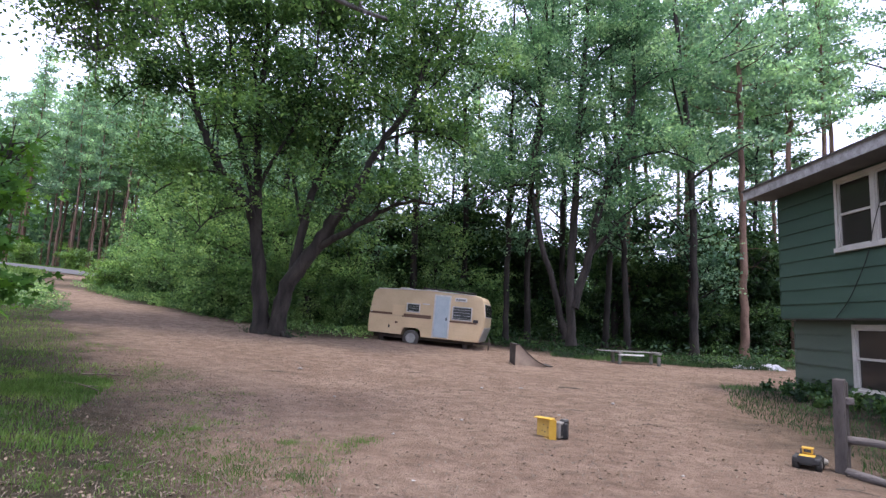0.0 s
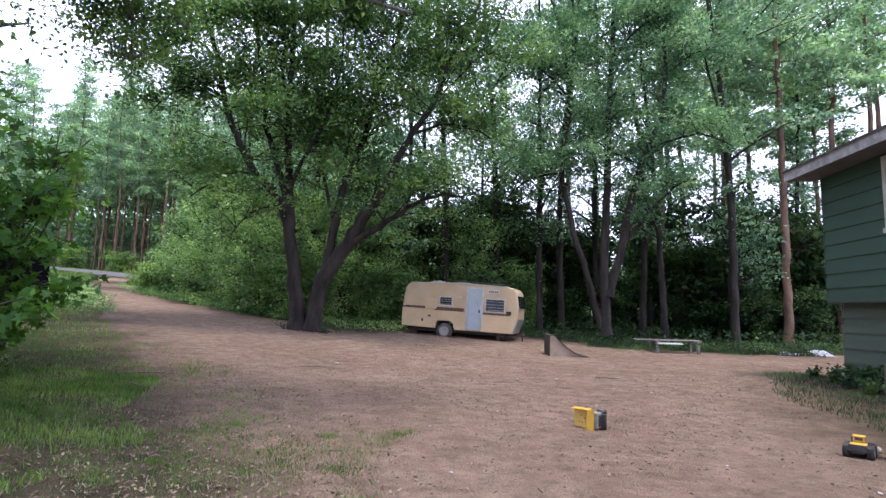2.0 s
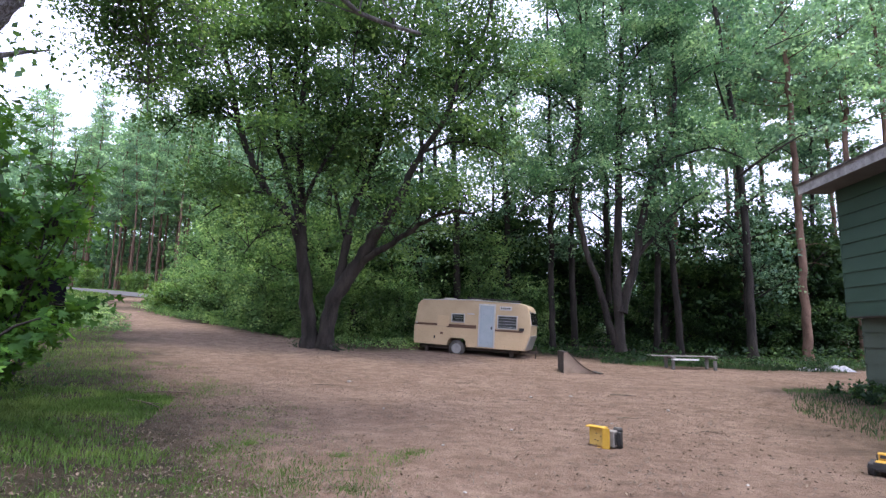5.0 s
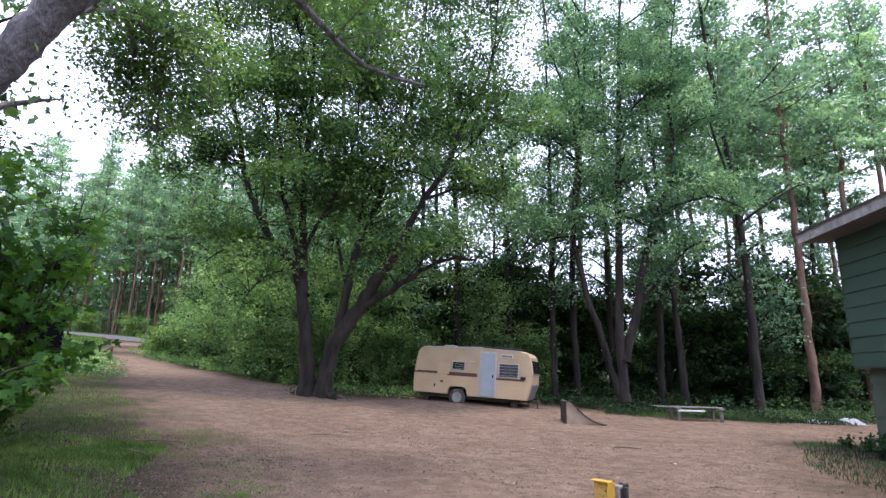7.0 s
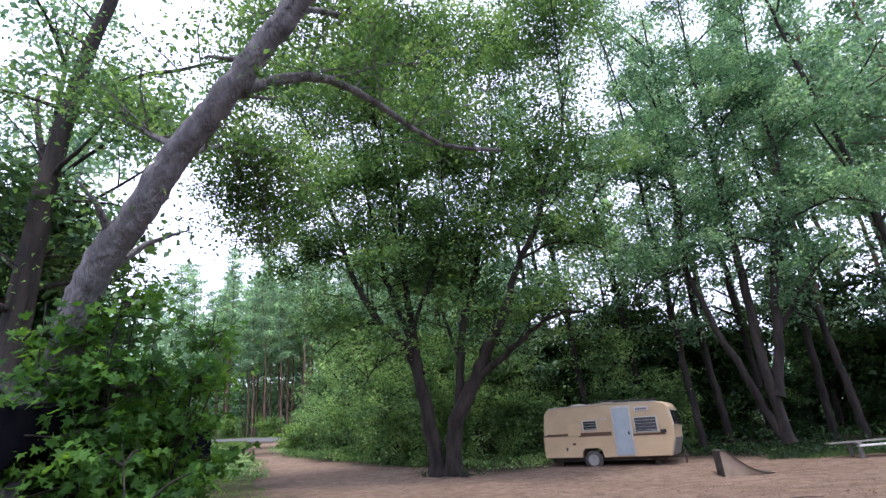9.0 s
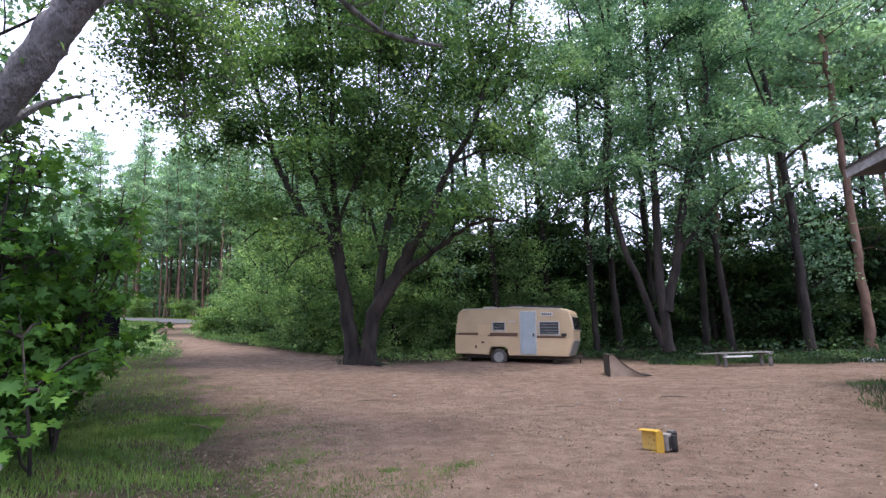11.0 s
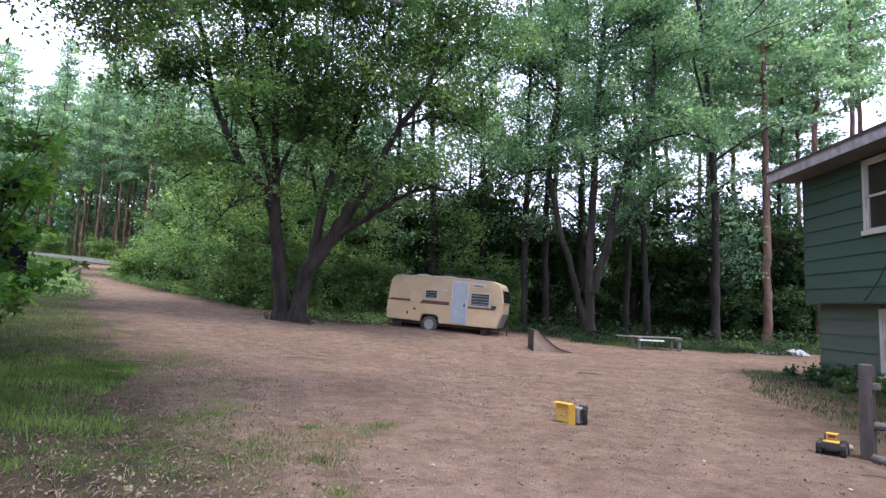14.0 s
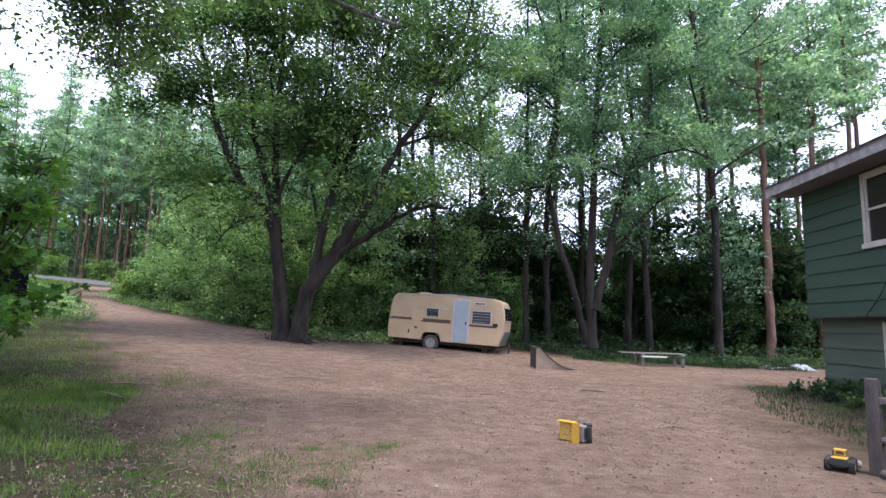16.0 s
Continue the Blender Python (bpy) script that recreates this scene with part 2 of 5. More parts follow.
def ground_height(x, y):
    x, y = np.asarray(x, float), np.asarray(y, float)
    u = -0.8 * x + 0.6 * y
    z = 0.022 * (soft(y - 9) - soft(y - 45)) + 0.058 * (soft(u - 8) - soft(u - 66)) + 0.035 * (soft(u - 40) - soft(u - 62))
    z = z + 0.8 * np.exp(-((x + 7.5) ** 2 + (y - 3.6) ** 2) / 6)
    z = z + 0.14 * np.exp(-((x - 8.2) / 1.2) ** 2 - np.clip(np.abs(y - 10) - 3, 0, 9) ** 2)
    near = np.exp(-(np.hypot(x, y - 10) / 40) ** 2)
    return z + near * (0.018 * wave_noise(x, y, 3, 0.9) + 0.009 * wave_noise(x, y, 4, 3.2))


def gz(x, y):
    return float(ground_height(x, y))


YARD = np.array([(-2.0, -9), (-1.5, 2.0), (-1.9, 4.7), (-3.4, 6.8), (-6.0, 10.4), (-11.0, 16.0), (-19.0, 26.0), (-27.5, 36), (-34, 46),
                 (-30, 46), (-24.5, 35.5), (-17.8, 28.8), (-9.3, 23.2), (-5.2, 20.7), (-3.1, 20.9), (-2.7, 22.4), (2.0, 23.0), (5.0, 21.0), (11.2, 20.6), (16, 21.5), (30, 23),
                 (30, 17), (9.5, 15.0), (7.7, 14.4), (6.7, 12.0), (5.9, 8.6), (4.9, 6.4), (6.4, 2.0), (6.5, -9)])


def yard_distance(x, y):
    """Signed distance to the bare yard's edge, positive inside."""
    x, y = np.asarray(x, float), np.asarray(y, float)
    best = np.full(x.shape, 1e9)
    inside = np.zeros(x.shape, bool)
    for (ax, ay), (bx, by) in zip(YARD, np.roll(YARD, -1, axis=0)):
        dx, dy = bx - ax, by - ay
        t = np.clip(((x - ax) * dx + (y - ay) * dy) / (dx * dx + dy * dy), 0, 1)
        best = np.minimum(best, np.hypot(x - ax - t * dx, y - ay - t * dy))
        cross = ((ay > y) != (by > y)) & (x < (bx - ax) * (y - ay) / (by - ay + 1e-12) + ax)
        inside ^= cross
    return np.where(inside, best, -best)


def build_ground():
    fx = np.concatenate([-np.geomspace(900, 22, 26), np.arange(-21, 18.01, 0.2), np.geomspace(19, 900, 26)])
    fy = np.concatenate([-np.geomspace(900, 4, 22), np.arange(-3, 33, 0.18), np.geomspace(33.5, 1200, 34)])
    X, Y = np.meshgrid(fx, fy)
    Z = ground_height(X, Y)
    d = yard_distance(X, Y) + 0.55 * wave_noise(X, Y, 11, 1.1) + 0.3 * wave_noise(X, Y, 12, 3.4)
    bare = 1 / (1 + np.exp(np.clip(-d / 0.42, -50, 50)))
    # wheel ruts along the drive and across the yard
    for off in (-0.75, 0.75):
        c = np.interp(X, [-34, -19, -11, -4, 3, 14], [46, 27.5, 19.5, 15.2, 13.4, 17.5]) + off * 1.2
        Z = Z - 0.03 * np.exp(-((Y - c) / 0.3) ** 2) * bare
        c2 = np.interp(Y, [-5, 3, 9, 16], [0.8, 0.2, -0.8, -4.5]) + off
        Z = Z - 0.025 * np.exp(-((X - c2) / 0.25) ** 2) * bare * (Y < 17)
    Z = Z + bare * (0.008 * wave_noise(X, Y, 21, 7.0) - 0.02 * np.clip(wave_noise(X, Y, 22, 2.2) - 0.35, 0, 1))
    ny, nx = X.shape
    idx = np.arange(nx * ny).reshape(ny, nx)
    f = np.stack([idx[:-1, :-1], idx[:-1, 1:], idx[1:, 1:], idx[1:, :-1]], -1).reshape(-1, 4)
    me = np_mesh("ground", np.stack([X, Y, Z], -1).reshape(-1, 3), f)
    me.polygons.foreach_set("use_smooth", [True] * len(me.polygons))
    at = me.attributes.new("bare_soil", "FLOAT", "POINT")
    at.data.foreach_set("value", bare.ravel().astype(np.float32))
    m = bpy.data.materials.new("sandy_yard_soil")
    m.use_nodes = True
    n, l = m.node_tree.nodes, m.node_tree.links
    b = n["Principled BSDF"]
    b.inputs["Roughness"].default_value = 0.95
    b.inputs["Specular IOR Level"].default_value = 0.15
    geo = n.new("ShaderNodeNewGeometry")

    def tex(scale, detail=6, rough=0.6):
        t = n.new("ShaderNodeTexNoise")
        t.inputs["Scale"].default_value, t.inputs["Detail"].default_value, t.inputs["Roughness"].default_value = scale, detail, rough
        l.new(geo.outputs["Position"], t.inputs[0])
        return t

    def ramp(src, p0, p1, c0, c1):
        r = n.new("ShaderNodeValToRGB")
        r.color_ramp.elements[0].position, r.color_ramp.elements[1].position = p0, p1
        r.color_ramp.elements[0].color, r.color_ramp.elements[1].color = (*c0, 1), (*c1, 1)
        l.new(src, r.inputs[0])
        return r

    def mixc(fac, a, bb):
        x = n.new("ShaderNodeMix")
        x.data_type = "RGBA"
        l.new(fac, x.inputs[0])
        l.new(a, x.inputs[6])
        l.new(bb, x.inputs[7])
        return x

    big, mid, small = tex(0.35, 4), tex(3.0), tex(45, 3)
    soil = ramp(big.outputs[0], 0.42, 0.6, (0.27, 0.183, 0.13), (0.376, 0.267, 0.196))
    damp = ramp(mid.outputs[0], 0.4, 0.62, (0.205, 0.14, 0.101), (0.39, 0.283, 0.209))
    k = n.new("ShaderNodeValue")
    k.outputs[0].default_value = 0.5
    soil2 = mixc(k.outputs[0], soil.outputs[0], damp.outputs[0])
    grit = ramp(small.outputs[0], 0.62, 0.8, (0, 0, 0), (1, 1, 1))
    k2 = n.new("ShaderNodeMath")
    k2.operation = "MULTIPLY"
    l.new(grit.outputs[0], k2.inputs[0])
    k2.inputs[1].default_value = 0.35
    pale = n.new("ShaderNodeRGB")
    pale.outputs[0].default_value = (0.44, 0.37, 0.3, 1)
    soil3 = mixc(k2.outputs[0], soil2.outputs[2], pale.outputs[0])
    clod = tex(9, 7, 0.72)
    spot = ramp(clod.outputs[0], 0.52, 0.66, (0, 0, 0), (1, 1, 1))
    k3 = n.new("ShaderNodeMath")
    k3.operation = "MULTIPLY"
    l.new(spot.outputs[0], k3.inputs[0])
    k3.inputs[1].default_value = 0.55
    dark = n.new("ShaderNodeRGB")
    dark.outputs[0].default_value = (0.14, 0.1, 0.072, 1)
    soil3 = mixc(k3.outputs[0], soil3.outputs[2], dark.outputs[0])
    flat_map = n.new("ShaderNodeMapping")
    flat_map.inputs["Scale"].default_value = (0.9, 1.2, 1)
    flat_map.inputs["Rotation"].default_value = (0, 0, radians(12))
    l.new(geo.outputs["Position"], flat_map.inputs[0])
    scuff = tex(3.2, 8, 0.65)
    l.new(flat_map.outputs[0], scuff.inputs[0])
    marks = ramp(scuff.outputs[0], 0.53, 0.68, (0, 0, 0), (1, 1, 1))
    k4 = n.new("ShaderNodeMath")
    k4.operation = "MULTIPLY"
    l.new(marks.outputs[0], k4.inputs[0])
    k4.inputs[1].default_value = 0.6
    soil3 = mixc(k4.outputs[0], soil3.outputs[2], dark.outputs[0])
    turf = ramp(mid.outputs[0], 0.35, 0.65, (0.034, 0.036, 0.02), (0.09, 0.07, 0.047))
    attr = n.new("ShaderNodeAttribute")
    attr.attribute_name = "bare_soil"
    both = mixc(attr.outputs["Fac"], turf.outputs[0], soil3.outputs[2])
    l.new(both.outputs[2], b.inputs["Base Color"])
    bp = n.new("ShaderNodeBump")
    bp.inputs["Strength"].default_value, bp.inputs["Distance"].default_value = 1.0, 0.09
    rough_mix = n.new("ShaderNodeMath")
    rough_mix.operation = "MULTIPLY_ADD"
    hi = tex(14, 8, 0.7)
    l.new(hi.outputs[0], rough_mix.inputs[0])
    rough_mix.inputs[1].default_value = 1.0
    l.new(small.outputs[0], rough_mix.inputs[2])
    l.new(rough_mix.outputs[0], bp.inputs["Height"])
    l.new(bp.outputs[0], b.inputs["Normal"])
    return tagged(link_mesh("ground", me, m), "sandy reddish-brown dirt yard with worn grass at its edges", "ground", kind="structure")


build_ground()

# the paved road beyond the drive
ASPHALT = surface("asphalt", (0.075, 0.076, 0.08), (0.12, 0.12, 0.122), 2, 0.9, 0.3)
xs = np.arange(-150, 60, 3.0)
rv, rf = [], []
for x in xs:
    for y in (45.2, 50.4):
        rv.append((x, y, gz(x, y) + 0.05 + (0.0 if y < 48 else 0.1)))
for i in range(len(xs) - 1):
    rf.append((2 * i, 2 * i + 2, 2 * i + 3, 2 * i + 1))
tagged(link_mesh("road", np_mesh("road", np.array(rv), np.array(rf)), ASPHALT), "pale grey asphalt road passing the drive", "road", kind="structure")

# ---- trees ----
make_tree("maple_tree", "large many-stemmed maple with dark bark at the yard's edge", [
    ([(-6.4, 19.2, 0.74), (-6.6, 19.2, 2.36), (-6.81, 19.2, 3.74), (-6.97, 19.2, 4.56)], 0.29, 0.2, 0),
    ([(-6.96, 19.2, 4.46), (-7.28, 18.97, 5.4), (-8.12, 18.75, 6.3), (-8.42, 18.52, 6.86), (-8.96, 18.3, 8.11), (-9.25, 18.08, 9.16), (-9.5, 17.85, 10.49), (-9.89, 17.62, 11.66), (-10.18, 17.4, 12.94)], 0.15, 0.06, 1.3),
    ([(-6.91, 19.2, 4.36), (-7.24, 19.27, 5.82), (-7.63, 19.33, 6.92), (-8.11, 19.4, 8.27), (-8.45, 19.47, 10.3), (-8.78, 19.53, 12.05), (-9.26, 19.6, 14.25)], 0.12, 0.05, 1.2),
    ([(-6.86, 19.2, 4.26), (-7.07, 19.37, 5.86), (-7.27, 19.53, 7.3), (-7.44, 19.7, 8.89), (-7.47, 19.87, 11.17), (-7.57, 20.03, 13.07), (-7.73, 20.2, 15.48)], 0.17, 0.06, 1.2),
    ([(-7.45, 19.7, 9.03), (-7.76, 19.52, 10.82), (-7.54, 19.35, 11.85), (-7.45, 19.18, 12.66), (-7.64, 19.0, 13.93)], 0.06, 0.03, 1.2),
    ([(-7.01, 19.2, 5.82), (-6.53, 18.95, 6.84), (-6.06, 18.7, 7.54), (-5.4, 18.45, 8.93), (-5.0, 18.2, 10.46)], 0.08, 0.03, 1.5),
    ([(-7.54, 20.0, 11.71), (-7.0, 20.2, 13.03), (-6.35, 20.4, 14.19), (-5.77, 20.6, 15.87)], 0.07, 0.03, 1.5),
    ([(-9.38, 17.8, 10.14), (-9.82, 17.6, 10.7), (-10.52, 17.4, 10.81), (-11.67, 17.2, 10.06), (-12.37, 17.0, 9.08)], 0.06, 0.02, 2.0),
    ([(-9.1, 18.0, 8.78), (-9.9, 17.73, 9.14), (-10.72, 17.47, 8.98), (-11.4, 17.2, 8.02)], 0.05, 0.02, 1.8),
    ([(-8.15, 18.8, 6.31), (-9.0, 18.6, 6.4), (-9.66, 18.4, 5.9), (-10.28, 18.2, 5.31)], 0.06, 0.02, 1.6),
    ([(-7.29, 19.2, 5.28), (-7.88, 18.67, 5.03), (-8.19, 18.13, 4.51), (-8.37, 17.6, 3.92)], 0.05, 0.02, 1.4),
    ([(-5.9, 19.2, 0.72), (-5.72, 19.2, 2.13), (-5.31, 19.2, 2.98), (-4.75, 19.2, 3.84), (-4.0, 19.2, 5.17), (-3.36, 19.2, 6.07)], 0.3, 0.2, 0),
    ([(-3.36, 19.2, 6.07), (-2.95, 19.03, 7.04), (-2.45, 18.87, 7.93), (-1.66, 18.7, 9.09), (-1.16, 18.53, 10.51), (-0.26, 18.37, 12.29), (0.12, 18.2, 13.78)], 0.13, 0.05, 1.4),
    ([(-5.61, 19.3, 2.34), (-5.39, 19.44, 4.05), (-5.22, 19.58, 5.36), (-5.07, 19.71, 6.26), (-4.61, 19.85, 7.54), (-4.18, 19.99, 9.33), (-3.7, 20.12, 11.0), (-3.28, 20.26, 12.79), (-3.09, 20.4, 14.86)], 0.17, 0.05, 1.2),
    ([(-4.75, 19.2, 3.78), (-3.75, 18.88, 4.34), (-2.89, 18.56, 4.82), (-2.21, 18.24, 5.21), (-1.4, 17.92, 5.46), (-0.46, 17.6, 5.34)], 0.14, 0.03, 1.2),
    ([(-5.1, 19.8, 6.28), (-5.19, 19.55, 6.82), (-4.69, 19.3, 8.12), (-4.03, 19.05, 9.55), (-3.82, 18.8, 11.04)], 0.08, 0.03, 1.3),
    ([(-3.87, 20.0, 11.42), (-4.55, 19.25, 12.27), (-5.34, 18.5, 13.03)], 0.05, 0.03, 1.3),
    ([(-2.45, 18.9, 7.94), (-1.44, 18.67, 8.17), (-0.41, 18.43, 8.03), (0.41, 18.2, 7.54)], 0.06, 0.02, 1.6),
    ([(-1.67, 18.8, 9.13), (-0.72, 18.67, 10.03), (-0.13, 18.53, 10.65), (0.47, 18.4, 10.83)], 0.05, 0.02, 1.8),
    ([(-5.33, 19.6, 4.61), (-5.98, 20.07, 6.53), (-6.38, 20.53, 8.24), (-6.32, 21.0, 10.09)], 0.07, 0.03, 1.2),
    ([(-10.18, 17.4, 12.94), (-10.5, 17.0, 15.2), (-10.9, 16.6, 17.6)], 0.05, 0.02, 2.6),
    ([(-9.26, 19.6, 14.25), (-9.5, 19.2, 17.0), (-9.7, 18.8, 20.0)], 0.05, 0.02, 2.6),
    ([(-7.73, 20.2, 15.48), (-7.6, 19.8, 18.2), (-7.3, 19.5, 21.2)], 0.05, 0.02, 2.6),
    ([(-5.77, 20.6, 15.87), (-5.4, 20.2, 18.6), (-5.2, 19.8, 21.2)], 0.04, 0.02, 2.6),
    ([(-3.09, 20.4, 14.86), (-2.8, 20.0, 17.4), (-2.6, 19.6, 20.0)], 0.04, 0.02, 2.6),
    ([(0.12, 18.2, 13.78), (0.3, 17.8, 16.2), (0.5, 17.5, 18.6)], 0.04, 0.02, 2.6),
    ([(-7.64, 19.0, 13.93), (-7.9, 18.0, 15.8), (-8.2, 17.2, 17.6)], 0.04, 0.02, 2.6),
    ([(-5.0, 18.2, 10.46), (-4.8, 17.6, 12.6), (-4.8, 17.0, 15.0)], 0.04, 0.02, 2.4),
], BARK, LEAF, 5, subs=13, sub_len=2.7, clusters=5, leaves=46, spread=0.42, size=0.15, start=0.3, inner=0.45, step=0.25, wob=0.1, flat=0.6)

make_tree("maple_tree", "second maple with leaning trunks among the woods", [
    ([(5.37, 22.6, 0.74), (5.27, 22.6, 3.44), (5.35, 22.6, 5.15), (5.42, 22.6, 6.9), (5.53, 22.6, 10.15), (5.67, 22.6, 12.37), (5.8, 22.6, 15.03), (5.92, 22.6, 17.88)], 0.2, 0.06, 1.0),
    ([(5.41, 22.6, 2.31), (6.04, 22.54, 4.48), (6.34, 22.49, 6.21), (6.98, 22.43, 8.36), (7.65, 22.37, 9.99), (7.87, 22.31, 11.8), (7.77, 22.26, 13.23), (7.97, 22.2, 15.53)], 0.19, 0.05, 1.1),
    ([(6.13, 22.6, 4.61), (7.11, 22.27, 5.87), (8.01, 21.93, 6.88), (8.7, 21.6, 7.08)], 0.1, 0.03, 1.4),
    ([(5.2, 22.7, 1.01), (4.41, 22.77, 3.75), (3.83, 22.84, 6.15), (3.54, 22.91, 7.97), (4.0, 22.99, 10.95), (3.79, 23.06, 12.49), (3.46, 23.13, 14.64), (2.81, 23.2, 16.72)], 0.14, 0.04, 1.1),
    ([(4.0, 23.0, 10.96), (3.03, 22.8, 11.85), (2.1, 22.6, 12.77), (1.28, 22.4, 13.96)], 0.06, 0.02, 1.5),
    ([(5.67, 22.6, 12.37), (6.4, 22.33, 13.52), (7.18, 22.07, 14.08), (7.83, 21.8, 14.22)], 0.06, 0.02, 1.6),
    ([(3.57, 23.0, 7.54), (2.65, 22.53, 7.37), (1.77, 22.07, 6.84), (1.07, 21.6, 6.1)], 0.06, 0.02, 1.6),
    ([(7.14, 22.4, 8.56), (8.42, 22.07, 9.02), (9.47, 21.73, 8.85), (10.02, 21.4, 8.41)], 0.06, 0.02, 1.7),
    ([(7.83, 22.2, 11.75), (8.84, 21.9, 12.51), (9.68, 21.6, 12.66)], 0.05, 0.02, 1.7),
    ([(5.92, 22.6, 17.88), (6.2, 22.5, 21.0), (6.2, 22.4, 24.5)], 0.05, 0.02, 1.5),
    ([(7.97, 22.2, 15.53), (8.4, 22.0, 19.0), (8.8, 21.9, 22.5)], 0.05, 0.02, 1.5),
    ([(2.81, 23.2, 16.72), (2.4, 23.0, 20.0), (2.2, 23.0, 23.5)], 0.05, 0.02, 1.5),
], BARK, LEAF_MID, 9, subs=11, sub_len=2.5, clusters=5, leaves=40, spread=0.42, size=0.15, start=0.35, flat=0.6)


def woodland_tree(seed, height, crown, lean=0.3, low=0.25, size=0.19, leaf=LEAF_BACK, density=1.0):
    rng = np.random.default_rng(seed)
    top = (rng.uniform(-lean, lean) * 3, rng.uniform(-lean, lean) * 3, height)
    limbs = [([(0, 0, -0.2), (top[0] * 0.2 + rng.normal(0, 0.15), top[1] * 0.2, height * 0.33), (top[0] * 0.6, top[1] * 0.6 + rng.normal(0, 0.2), height * 0.66), top], 0.17, 0.03, 0.9)]
    for k in range(9):
        h = height * (low + (0.92 - low) * (k + rng.uniform(0, 1)) / 9)
        a = rng.uniform(0, 6.283)
        s = crown * (1.05 - 0.6 * abs(h / height - 0.5)) * rng.uniform(0.6, 1.1)
        at = (top[0] * h / height * 0.8, top[1] * h / height * 0.8)
        limbs.append(([(at[0], at[1], h), (at[0] + math.cos(a) * s * 0.5, at[1] + math.sin(a) * s * 0.5, h + s * 0.35), (at[0] + math.cos(a) * s, at[1] + math.sin(a) * s, h + s * 0.55)], 0.06, 0.015, 1.5))
    return make_tree("woodland_tree", "slender leafy tree in the woods behind the yard", limbs, BARK, leaf, seed, subs=4.7 * density, sub_len=2.0, clusters=4,
                     leaves=24, spread=0.38, size=size, group="woodland trees", start=0.2)


def pine(seed, height, bare, crown, needles=1.0, trunk=0.2, label="tall red pine with a bare reddish trunk", group="pine trees"):
    rng = np.random.default_rng(seed)
    limbs = [([(0, 0, -0.2), (rng.normal(0, 0.1), rng.normal(0, 0.1), height * 0.4), (rng.normal(0, 0.25), rng.normal(0, 0.25), height * 0.75), (rng.normal(0, 0.3), rng.normal(0, 0.3), height)], trunk, 0.04, 0)]
    n = 26
    for k in range(n):
        t = k / n
        h = height * (bare + (1 - bare) * t)
        a = k * 2.4 + rng.uniform(-0.5, 0.5)
        s = crown * (1.0 - 0.75 * t) * rng.uniform(0.6, 1.15)
        limbs.append(([(0, 0, h), (math.cos(a) * s * 0.5, math.sin(a) * s * 0.5, h + 0.05 * s), (math.cos(a) * s, math.sin(a) * s, h + 0.25 * s)], 0.045, 0.01, 2.0 * needles))
    for k in range(9):
        h = height * bare * rng.uniform(0.25, 1.0)
        a, s = rng.uniform(0, 6.283), rng.uniform(0.6, 1.9)
        limbs.append(([(0, 0, h), (math.cos(a) * s * 0.5, math.sin(a) * s * 0.5, h + 0.1), (math.cos(a) * s, math.sin(a) * s, h - 0.1)], 0.025, 0.006, 0))
    return make_tree("pine_tree", label, limbs, BARK_PINE, NEEDLE_HAZY, seed, subs=6, sub_len=1.0, clusters=5, leaves=12,
                     spread=0.3, size=0.24, group=group, start=0.3, flat=0.35)


def plant(kinds, spots, seed, lo=0.85, hi=1.15):
    """Set a kind's first tree on the first spot and copies on the rest."""
    rng = np.random.default_rng(seed)
    used = set()
    for i, (x, y) in enumerate(spots):
        ob = kinds[i % len(kinds)]
        s = rng.uniform(lo, hi)
        m = pose(x, y, gz(x, y), 0, 0, rng.uniform(0, 360))
        if id(ob) not in used:
            used.add(id(ob))
            ob.matrix_basis = m
            ob.scale = (s, s, s)
        else:
            c = copy_thing(ob, m)
            c.scale = (s, s, s)


W = [woodland_tree(31, 20, 3.4, low=0.2, size=0.2), woodland_tree(32, 23, 3.0, low=0.22, size=0.2), woodland_tree(33, 13, 3.2, low=0.16, size=0.2), woodland_tree(34, 23, 3.2, low=0.28, size=0.2)]
plant(W, [(-1.5, 26.0), (2.9, 25.0), (-3.4, 26.2), (4.1, 26.3), (8.5, 25.0), (-8.2, 26.5), (0.2, 30.5), (8.2, 27.4), (-12.0, 29.5), (11.0, 31.0),
          (12.6, 27.4), (0.9, 27.6), (6.4, 29.2), (-3.4, 33.0), (-8.5, 33.0), (8.2, 37.0), (-15.5, 34.0), (26.5, 29.5), (-12.5, 39.0), (28, 33), (17.6, 30.5), (22.5, 38.0), (4.0, 34.0), (11.4, 24.6)], 41)

# understory in the leaf colour that has woodland shade mixed in
U = [woodland_tree(35, 4.4, 2.0, low=0.08, size=0.24, density=2.1, leaf=LEAF_SHADED), woodland_tree(36, 5.6, 2.2, low=0.06, size=0.24, density=2.1, leaf=LEAF_SHADED)]
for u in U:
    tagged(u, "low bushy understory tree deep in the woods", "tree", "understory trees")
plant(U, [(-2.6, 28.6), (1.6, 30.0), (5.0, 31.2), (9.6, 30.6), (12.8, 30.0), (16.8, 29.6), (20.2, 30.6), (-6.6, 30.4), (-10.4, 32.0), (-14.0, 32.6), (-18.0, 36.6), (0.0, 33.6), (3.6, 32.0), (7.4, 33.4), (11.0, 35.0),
          (15.0, 31.6), (18.4, 33.0), (22.6, 32.4), (25.6, 30.2), (-4.6, 36.4), (-9.4, 37.6), (1.8, 39.0), (6.4, 39.6), (11.6, 40.6), (17.0, 43.0), (22.0, 41.0), (27.0, 37.0), (-14.6, 41.2), (-20.4, 41.0), (30.0, 34.0), (-24.0, 43.0), (-3.0, 43.0)], 45, 0.6, 1.5)

